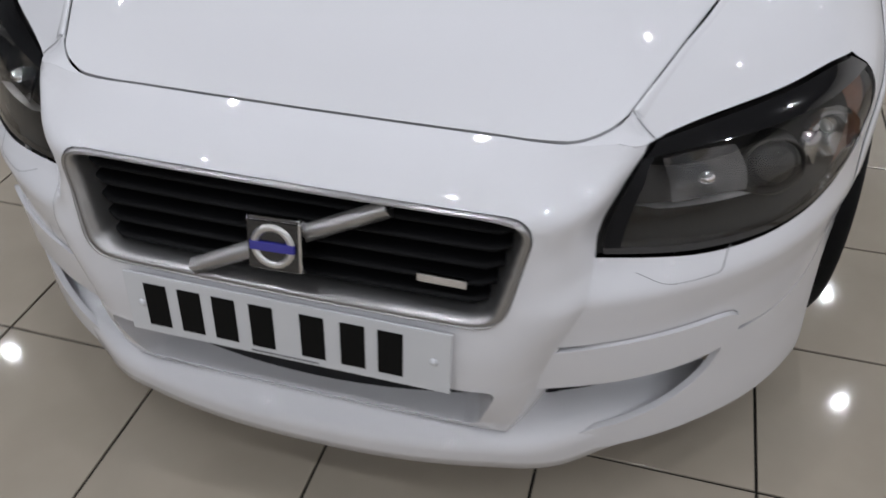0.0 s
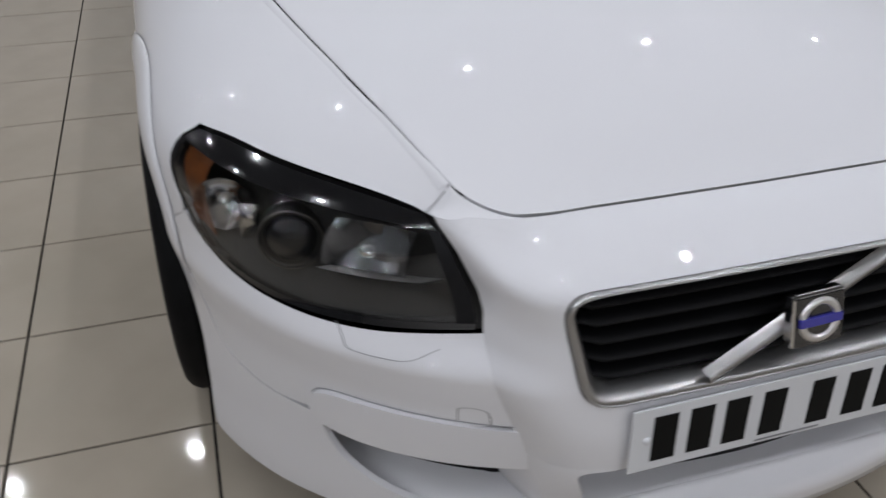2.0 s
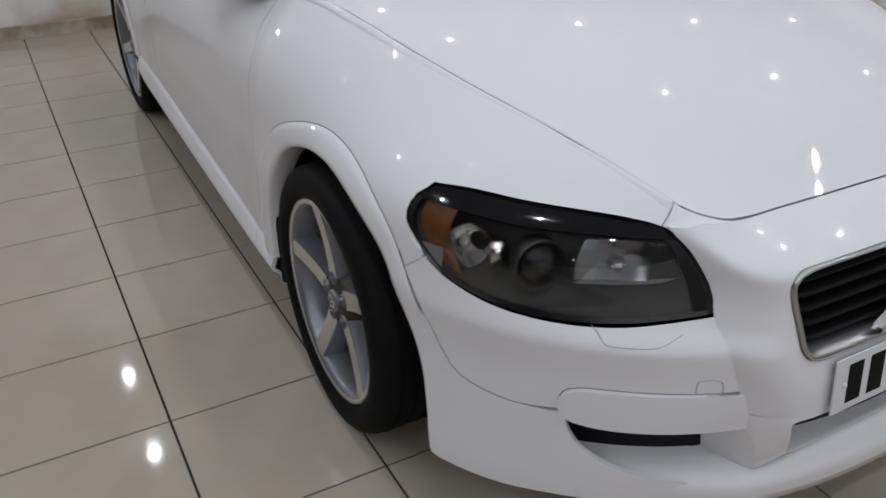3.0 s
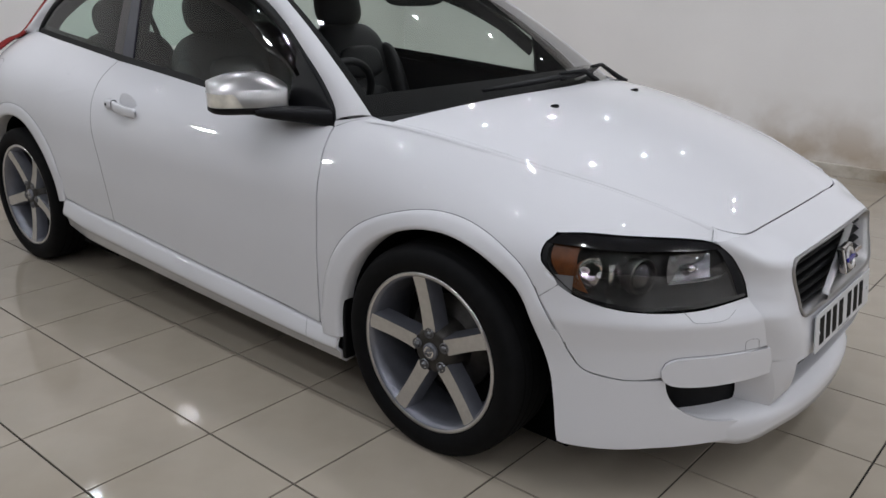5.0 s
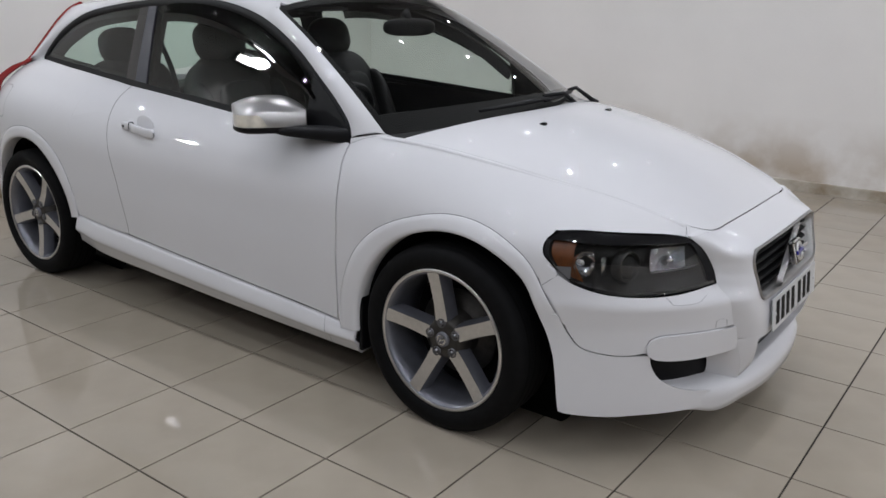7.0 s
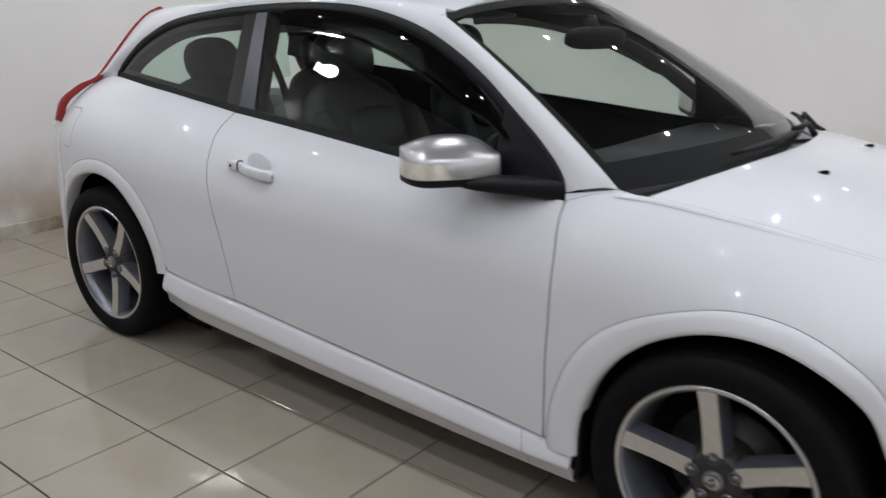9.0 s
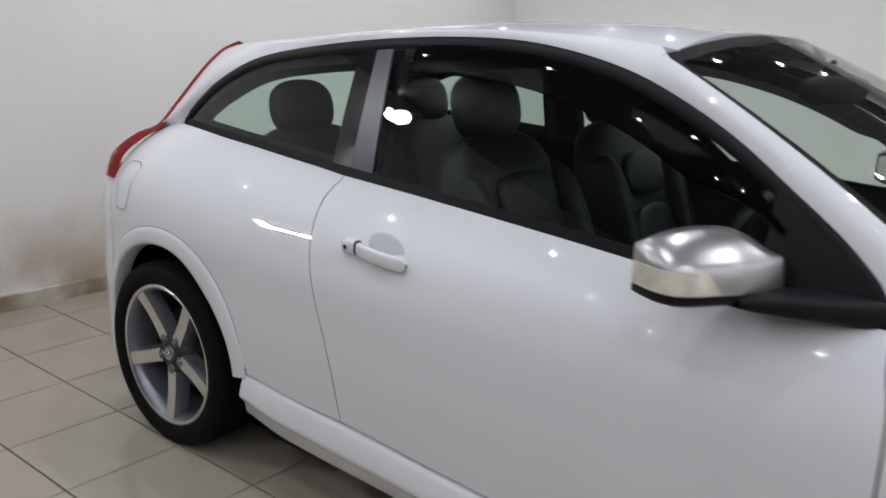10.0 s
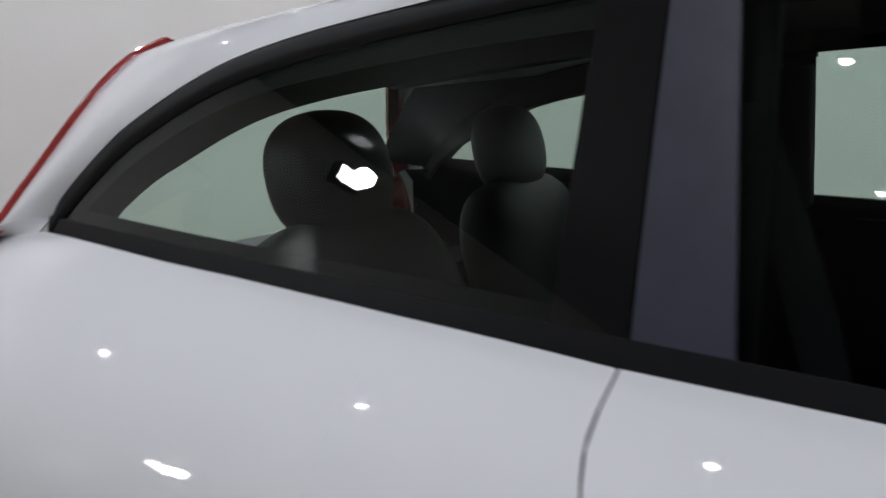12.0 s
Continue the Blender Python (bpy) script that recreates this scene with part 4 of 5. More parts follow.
rows = [[rear_screen(i / 12, -1 + 2 * j / 24) for j in range(25)] for i in range(13)]
part("rear_window", skin(rows), GLASS, car, "dark glass tailgate").visible_shadow = False
rows = [[(-2.87 - 0.08 * i / 6, 0.365 * (1 - 0.04 * i / 6) * (-1 + 2 * j / 20), 1.357 - 0.016 * i / 6 - 0.03 * abs(-1 + 2 * j / 20) ** 2.5 + 0.010 * math.sin(math.pi * i / 6)) for j in range(21)] for i in range(7)]
part("roof_spoiler", skin(rows, 0.02), PAINT, car)
for sgn in SIDES:
    lamp = tail_line
    rows = []
    for i in range(41):
        p = lamp(i / 40)
        w = keyed((0, 0.042), (0.2, 0.036), (0.35, 0.025), (0.6, 0.022), (1, 0.012))(i / 40)
        p = Vector((p.x, p.y * sgn, p.z))
        rows.append([p + Vector((0.016 + 0.45 * w * smooth(0.45, 0.25, i / 40), -sgn * 0.004, -0.005)), p + Vector((0.016 + 0.15 * w * smooth(0.45, 0.25, i / 40), sgn * 0.001, -0.002)), p + Vector((0.010, sgn * 0.004, 0.004)), p + Vector((0, sgn * 0.008, 0.004)), p + Vector((-w * 0.5, sgn * 0.003, 0)), p + Vector((-w, -sgn * 0.03, -0.004))])
    part("tail_lamp", skin(rows, 0.01), RED_LENS, car, "red tail lamp running up to the roof")
    rows = [[Vector((x, sgn * y, z)) for x, y, z in [(-3.02 - 0.30 * math.sin(math.pi / 2 * j / 14) , side_y(-3.02, zz) * math.cos(math.pi / 2 * j / 14) ** 0.6, zz) for j in range(15)]] for zz in [0.24 + (0.90 - 0.24) * k / 12 for k in range(13)]]
    part("rear_bumper", skin(rows), PAINT, car)
    part("rear_bumper_corner", skin([[Vector((x, sgn * (side_y(x, z) + 0.004 * math.sin(math.pi * (z - 0.24) / 0.28)), z)) for z in (0.24, 0.30, 0.38, 0.46, 0.52)] for x in [-2.98 - 0.06 * k / 4 for k in range(5)]]), PAINT, car)

# underbody closes the shell
part("underbody", box(-3.0, 0.62, -0.60, 0.60, 0.17, 0.24, 0.02), GAP, car, "black underside")
# black sheets behind the skin put the shade of the panel gaps into colour
for sgn in SIDES:
    rows = [[Vector((x, sgn * (side_y(x, z) - 0.035), z)) for z in (0.20, 0.35, 0.50, 0.65, 0.78, min(belt_z(x) - 0.10, 0.90))] for x in [-0.43 - 1.68 * k / 24 for k in range(25)]]
    part("inner_shell", skin(rows), GAP, car, "black backing that keeps the panel gaps dark")
    rows = [[Vector((x, sgn * (belt_y(x) - 0.02 - 0.0 * j), belt_z(x) - 0.02 - 0.10 * j)) for j in range(3)] for x in [0.68 - 1.1 * k / 24 for k in range(25)]]
    part("inner_shell", skin(rows), GAP, car, "black backing that keeps the panel gaps dark")
rows = [[Vector((0.70 - 0.055 * abs(q) ** 2 - 0.05 * i, 0.44 * q, 0.705 - 0.02 * i + 0.02 * abs(q))) for q in [-1 + j / 8 for j in range(17)]] for i in range(3)]
part("bonnet_seal", skin(rows), GAP, car, "black bonnet seal")


# ---- wheels ----
def wheel(x, sgn, turn):
    w = new("wheel")
    w.parent = car
    w.location = (x, sgn * (0.767 if x > -1 else 0.750), 0.322)
    R = 0.325

    def yo(v):
        return sgn * v
    tp = [(0.238, 0.082), (0.248, 0.092), (0.262, 0.104), (0.285, 0.107), (0.305, 0.103), (0.317, 0.094), (R, 0.078), (R + 0.002, 0.04), (R + 0.002, -0.04), (R, -0.08), (0.31, -0.10), (0.27, -0.105), (0.236, -0.085)]
    tyre = part("tyre", turned([(r, yo(h)) for r, h in tp], 96), RUBBER, w, "black low-profile tyre")
    grooves = []
    for h in (-0.055, -0.018, 0.02, 0.056):
        grooves.append(turned([(R + 0.0022, yo(h - 0.004)), (R + 0.0032, yo(h)), (R + 0.0022, yo(h + 0.004))], 96))
    part("tread_groove", join(*grooves), GAP, tyre)
    rim = part("rim", turned([(0.236, yo(0.080)), (0.248, yo(0.090)), (0.245, yo(0.095)), (0.236, yo(0.093)), (0.227, yo(0.080)), (0.222, yo(0.05)), (0.214, yo(0.01)), (0.210, yo(-0.06)), (0.225, yo(-0.09))], 96), ALLOY_GREY, w, "grey painted rim barrel")
    part("rim_lip", turned([(0.2495, yo(0.0885)), (0.2470, yo(0.0965)), (0.2400, yo(0.0955)), (0.236, yo(0.0925))], 96), ALLOY, rim, "polished rim edge")
    for k in range(5):
        a = radians(turn + 72 * k)
        m = Matrix.Rotation(-a, 4, "Y")
        rows = []
        side_rows = []
        for i in range(13):
            t = i / 12
            r = 0.062 + (0.240 - 0.062) * t
            hw = 0.024 - 0.002 * math.sin(math.pi * t)
            y = 0.070 + 0.021 * t ** 1.2 - 0.003 * math.sin(math.pi * t)
            rows.append([m @ Vector((v, yo(y + (0.0015 if abs(v) < hw * 0.8 else 0.0)), r)) for v in (-hw, -hw * 0.93, 0, hw * 0.93, hw)])
            side_rows.append([m @ Vector((sx * hw + sx * o, yo(y - d), r)) for sx, o, d in ((-1, 0.010, 0.05), (-1, 0.006, 0.02), (-1, 0.0, 0.0005), (1, 0.0, 0.0005), (1, 0.006, 0.02), (1, 0.010, 0.05))])
        face = [Vector(v) for rr in rows for v in rr]
        ff = [(i * 5 + j, (i + 1) * 5 + j, (i + 1) * 5 + j + 1, i * 5 + j + 1) for i in range(12) for j in range(4)]
        spoke = part("spoke", (face, ff), ALLOY, w, "machined silver spoke face")
        sv = [Vector(v) for rr in side_rows for v in rr]
        sf = [(i * 6 + j, (i + 1) * 6 + j, (i + 1) * 6 + j + 1, i * 6 + j + 1) for i in range(12) for j in (0, 1, 3, 4)]
        part("spoke_flank", (sv, sf), ALLOY_GREY, spoke, "grey painted spoke side")
    part("hub", turned([(0.0005, yo(0.073)), (0.030, yo(0.070)), (0.058, yo(0.068)), (0.068, yo(0.062)), (0.080, yo(0.03)), (0.086, yo(-0.02))], 48), DARK_STEEL, w, "dark grey wheel centre")
    cap = part("hub_cap", turned([(0.0005, yo(0.0825)), (0.021, yo(0.0815)), (0.026, yo(0.078)), (0.0265, yo(0.070))], 32), ALLOY_GREY, w, "round grey centre cap")
    part("cap_ring", turned([(0.013, yo(0.0825)), (0.0155, yo(0.0842)), (0.018, yo(0.0825))], 28), CHROME, cap, "plain bright ring mark")
    part("cap_bar", placed(box_mesh(0.032, 0.002, 0.006), Matrix.Translation((0, yo(0.0838), 0)) @ Matrix.Rotation(radians(-30), 4, "Y")), CHROME, cap, "plain bright bar mark")
    for k in range(5):
        a = radians(turn + 72 * k)
        px, pz = -0.056 * math.sin(a), 0.056 * math.cos(a)
        part("wheel_nut", turned([(0.0165, yo(0.060)), (0.0165, yo(0.0745)), (0.0125, yo(0.0745)), (0.0115, yo(0.065)), (0.0085, yo(0.065)), (0.0085, yo(0.078)), (0.0005, yo(0.080))], 12, "y", (px, 0, pz)), NUT, w, "dark wheel nut")
    part("brake_disc", turned([(0.0005, yo(0.0)), (0.075, yo(0.0)), (0.08, yo(-0.015)), (0.15, yo(-0.015)), (0.15, yo(-0.03))], 48), DARK_STEEL, w, "steel brake disc")
    part("wheel_back", turned([(0.0005, yo(-0.06)), (0.235, yo(-0.06))], 48), GAP, w, "black void behind the disc")
    return w


def box_mesh(sx, sy, sz):
    v = [Vector((x * sx / 2, y * sy / 2, z * sz / 2)) for x in (-1, 1) for y in (-1, 1) for z in (-1, 1)]
    return v, [(0, 1, 3, 2), (4, 6, 7, 5), (0, 4, 5, 1), (2, 3, 7, 6), (0, 2, 6, 4), (1, 5, 7, 3)]


for wx, wt in ((0.0, -8), (-2.64, 36)):
    for sgn in SIDES:
        wheel(wx, sgn, wt * (-1 if sgn < 0 else 1))

# ---- headlamps ----
def lamp_at(sgn, u, v, push=0.0):
    p = (1 - v) * HB(u) + v * HT(u) + (1 - u) * HL(v) + u * HR(v)
    p -= (1 - u) * (1 - v) * HB(0) + u * (1 - v) * HB(1) + (1 - u) * v * HT(0) + u * v * HT(1)
    return Vector(side(sgn, push)(p.x, p.y))


def lamp_patch(sgn, u0, u1, v0, v1, push, nu=24, nv=8, flange=0.0):
    return skin([[lamp_at(sgn, u0 + (u1 - u0) * i / nu, v0 + (v1 - v0) * j / nv, push) for j in range(nv + 1)] for i in range(nu + 1)], flange)


def facing(p, d):
    """A pose at p whose z axis looks along d."""
    return Matrix.Translation(p) @ Vector(d).normalized().to_track_quat("Z", "Y").to_matrix().to_4x4()


for sgn in SIDES:
    head = part("headlamp", lamp_patch(sgn, 0.0, 1.0, 0.0, 1.0, -0.0006, 48, 16), LENS, car, "smoked headlamp with black brow")
    head.visible_shadow = False
    part("lamp_brow", lamp_patch(sgn, 0.0, 1.0, 0.83, 1.0, 0.0006, 40, 5, 0.012), GLOSS_BLACK, head, "glossy black eyebrow strip")
    part("lamp_border", lamp_patch(sgn, 0.0, 1.0, 0.0, 0.055, 0.0004, 40, 2, 0.012), GLOSS_BLACK, head, "black lamp edge")
    part("lamp_border", lamp_patch(sgn, 0.0, 0.026, 0.05, 0.83, 0.0004, 3, 12, 0.012), TRIM, head, "black lamp edge")
    part("lamp_border", lamp_patch(sgn, 0.965, 1.0, 0.05, 0.83, 0.0004, 3, 12, 0.012), TRIM, head, "black lamp edge")
    rows = []
    for i in range(33):
        u = i / 32
        rows.append([lamp_at(sgn, u, j / 12, -0.012 - 0.055 * min(1.0, 7 * u, 7 * (1 - u)) * min(1.0, 5 * j / 12, 5 * (1 - j / 12))) for j in range(13)])
    part("lamp_housing", skin(rows), LAMP_DARK, head, "dark grey lamp bowl")
    part("indicator_reflector", lamp_patch(sgn, 0.775, 0.955, 0.10, 0.80, -0.014, 8, 10), AMBER, head, "amber indicator")
    fwd = Vector((1.0, sgn * 0.25, 0.05))
    pc = lamp_at(sgn, 0.47, 0.44, -0.050)
    m = facing(pc, fwd)
    proj = part("projector", placed(turned([(0.047, -0.02), (0.049, 0.012), (0.045, 0.016), (0.041, 0.010), (0.040, 0.0)], 32, "z"), m), LAMP_DARK, head, "round projector shroud")
    part("projector_lens", placed(turned([(0.040, 0.002), (0.034, 0.014), (0.024, 0.022), (0.012, 0.026), (0.0005, 0.027)], 32, "z"), m), GLOSS_BLACK, proj, "dark glass projector lens")
    part("projector_ring", placed(turned([(0.046, 0.0135), (0.0475, 0.0165), (0.049, 0.0135)], 32, "z"), m), DARK_STEEL, proj, "thin dark metal ring")
    part("reflector_blade", placed(box_mesh(0.030, 0.004, 0.056), facing(lamp_at(sgn, 0.585, 0.47, -0.03), fwd) @ Matrix.Rotation(radians(90), 4, "X")), CHROME, head, "bright reflector blade")
    rows = []
    for i in range(15):
        u = 0.09 + 0.19 * i / 14
        rows.append([lamp_at(sgn, u + 0.03 * (1 - j / 10), 0.38 + 0.36 * j / 10, -0.020 - 0.030 * math.sin(math.pi * i / 14) * math.sin(math.pi * (0.1 + 0.8 * j / 10)) - 0.004 * (i % 2)) for j in range(11)])
    beam = part("main_beam_reflector", skin(rows), REFLECTOR, head, "faceted bright reflector")
    m = facing(lamp_at(sgn, 0.20, 0.56, -0.030), fwd)
    part("bulb_shield", placed(cushion(0.022, 0.030, 0.034, e=2.4, n=8), m), CHROME, beam, "bright bulb shield")
    shelf = [[lamp_at(sgn, 0.08 + 0.22 * i / 12, 0.37, -0.008 - 0.035 * j / 3) for j in range(4)] for i in range(13)]
    part("reflector_shelf", skin(shelf, 0, False, Vector((0.6, sgn * 0.5, 0))), ALLOY, beam, "thin bright ledge")
    c = lamp_at(sgn, 0.745, 0.46, -0.034)
    m = facing(c, fwd)
    r = 0.045
    bowl = part("side_lamp_reflector", placed(turned([(0.0005, -0.030), (r * 0.4, -0.026), (r * 0.75, -0.014), (r * 0.95, 0.002), (r, 0.010)], 12, "z"), m), CHROME, head, "faceted bright reflector")
    part("bulb", placed(cushion(0.018, 0.018, 0.030, e=2.0, n=8), m @ Matrix.Translation((0, 0, -0.008))), ALLOY, bowl, "small lamp bulb")


# thin joints cut into the skin
def joint(sgn, pts, width, parent, push=0.0008, name="panel_joint", fn=None):
    c = path2(*pts)
    surf = fn or side(sgn, push)
    rows = []
    for i in range(25):
        p, q = c(i / 24), c(min(i / 24 + 0.02, 1.0)) - c(max(i / 24 - 0.02, 0.0))
        n = Vector((-q.y, q.x, 0)).normalized() * width / 2
        rows.append([Vector(surf(*(p - n)[:2])), Vector(surf(*(p + n)[:2]))])
    return part(name, skin(rows), INK_GREY, parent)


for sgn in SIDES:
    joint(sgn, [(0.660, 0.566), (0.680, 0.550), (0.691, 0.541), (0.700, 0.5385), (0.738, 0.5385), (0.746, 0.542), (0.749, 0.556)], 0.0009, front_bumper, name="washer_cover_joint")
    if sgn < 0:
        joint(sgn, [(0.802, 0.444), (0.800, 0.467), (0.796, 0.472), (0.788, 0.473), (0.782, 0.469), (0.781, 0.446)], 0.0010, front_bumper, name="towing_cover_joint")
    joint(sgn, [(0.846, 0.362), (0.849, 0.40), (0.842, 0.4395), (0.83, 0.4425), (0.76, 0.4435), (0.70, 0.4435), (0.667, 0.441), (0.646, 0.430), (0.638, 0.40)], 0.0018, front_bumper, 0.0012, name="trim_joint")
    joint(sgn, [(0.6615, 0.7225), (0.657, 0.733), (0.6505, 0.745)], 0.0011, front_bumper, 0.0009)

# ---- grille ----
grille_in = rounded(0.339, 0.302, 0.663, 0.517, 0.030)
rows = []
K = 160
ri, ro = radial(grille_in, grille_out)
for i in range(K):
    a, b = ro(i / K), ri(i / K)
    r = []
    splay = 0.45 * smooth(0.22, 0.30, abs(b.x))
    for f, o in ((0.09, -0.010), (0.09, 0.003), (0.12, 0.0060), (0.22, 0.0065), (0.27, 0.0035), (0.31, 0.0035), (0.35, 0.0050), (0.70, -0.002), (0.95, -0.014), (1.0, -0.020), (1.0 + splay, -0.055)):
        p = a + (b - a) * f
        r.append(Vector((nose_x(p.x, p.y) + o, p.x, p.y)))
    rows.append(r)
grille = part("grille", skin(rows, 0, True), SILVER, car, "satin silver grille surround with black slats")
# black ring that draws the dark gap between surround and nose
seal = []
for i in range(K):
    a, b = ro(i / K), ri(i / K)
    seal.append([Vector((nose_x(p.x, p.y) - o, p.x, p.y)) for p, o in ((a + (b - a) * -0.06, 0.006), (a + (b - a) * 0.12, 0.005))])
part("grille_gap_ring", skin(seal, 0, True), SLAT, grille, "black ring drawn for the dark gap round the grille")
part("grille_back", box(0.74, 0.778, -0.34, 0.34, 0.49, 0.685), GAP, grille, "black void behind the slats")
for k in range(5):
    z0 = 0.530 + 0.0275 * k
    hw = 0.297 + (0.334 - 0.297) * (z0 - 0.534) / 0.128 + 0.006
    rows = []
    for i in range(25):
        y = hw * (-1 + 2 * i / 24)
        x = nose_x(y, z0) - 0.020
        if abs(i - 12) == 12:
            x -= 0.016
        rows.append([Vector((x + dx, y, z0 + dz)) for dx, dz in ((-0.05, 0.006), (-0.012, 0.0065), (-0.001, 0.003), (0.0, 0.0), (-0.003, -0.003), (-0.02, -0.004), (-0.05, -0.003))])
    part("grille_slat", skin(rows, 0.0), SLAT, grille, "black grille slat")
# slanted bar
a, b = Vector((nose_x(0.14, 0.524) + 0.004, -0.143, 0.521)), Vector((nose_x(0.152, 0.657) - 0.006, 0.156, 0.659))
d = (b - a).normalized()
up = Vector((0.25, 0, 1)).cross(d).cross(d).normalized()
nrm = d.cross(up)
if nrm.x < 0:
    nrm = -nrm
rows = []
for i in range(13):
    p = a.lerp(b, i / 12)
    w = 0.0105
    rows.append([p + up * u * w + nrm * o for u, o in ((-1.0, -0.012), (-1.0, 0.001), (-0.8, 0.006), (0.8, 0.006), (1.0, 0.001), (1.0, -0.012))])
part("grille_bar", skin(rows, 0.0), SILVER, grille, "slanted silver bar")
# badge: plain shapes
m = Matrix.Translation((0.874, 0.003, 0.601)) @ Matrix.Rotation(radians(-15), 4, "Y") @ Matrix.Rotation(radians(2), 4, "X")
bm = box(-0.012, 0.010, -0.041, 0.041, -0.040, 0.040, 0.006, 3)
bm.transform(m)
badge = part("badge", bm, CHROME, grille, "square badge with a plain ring and bar")
bm = box(0.009, 0.0115, -0.0375, 0.0375, -0.0365, 0.0365, 0.001)
bm.transform(m)
part("badge_face", bm, GLOSS_BLACK, badge)
part("badge_ring", placed(turned([(0.0220, 0.0112), (0.0240, 0.0150), (0.0315, 0.0150), (0.0335, 0.0112)], 40, "x"), m), ALLOY, badge, "plain silver ring")
bm = box(0.011, 0.0165, -0.0335, 0.0335, -0.0065, 0.0065, 0.001)
bm.transform(m)
part("badge_bar", bm, BLUE, badge, "plain blue bar")
bm = box(-0.003, 0.004, -0.036, 0.036, -0.007, 0.007, 0.002)
bm.transform(Matrix.Translation((nose_x(0.21, 0.563) - 0.012, 0.234, 0.565)) @ Matrix.Rotation(radians(-15), 4, "Y"))
part("side_badge", bm, CHROME, grille, "small plain bright badge")

# ---- registration plate ----
m = Matrix.Translation((0.893, 0.0, 0.447)) @ Matrix.Rotation(radians(-6), 4, "Y")
bm = box(-0.004, 0.0, -0.26, 0.26, -0.0555, 0.0555, 0.0015)
bm.transform(m)
plate = part("registration_plate", bm, PLATE, car, "white plate with plain black bars")
for y0 in (-0.208, -0.151, -0.094, -0.033, 0.048, 0.111, 0.169):
    bm = box(-0.0005, 0.0009, y0 - 0.019, y0 + 0.019, -0.0395, 0.0395)
    bm.transform(m)
    part("plate_bar", bm, INK, plate)
bm = box(-0.0005, 0.0008, -0.055, 0.055, -0.0505, -0.0475)
bm.transform(m)
part("plate_footline", bm, INK_GREY, plate)
for y0 in (-0.2345, 0.2345):
    part("plate_screw", placed(turned([(0.0005, 0.004), (0.004, 0.0035), (0.0065, 0.001), (0.0068, 0.0)], 16, "x"), m @ Matrix.Translation((0, y0, 0))), PLATE, plate, "white plastic screw cap")

# ---- door mirrors ----
def mirror_point(k, x, z, sgn):
    """A point of the mirror's shell; k runs across it from -1 at the car to 1 outside."""
    out, inb = max(k, 0.0), max(-k, 0.0)
    deep = math.sqrt(max(1 - out**6, 0.0)) * (1 - 0.22 * inb**2)
    low = 1 - 0.45 * out**5 - 0.25 * inb**3 if z < -0.033 else 1.0
    return Vector((-0.045 + (x + 0.045) * deep, sgn * 0.130 * k, -0.033 + (z + 0.033) * low))


def mirror_top(k):
    return 0.026 + (0.046 * max(1 - abs(k) ** 2.6, 0.0) if k < 0 else 0.046 - 0.030 * k**2.4)


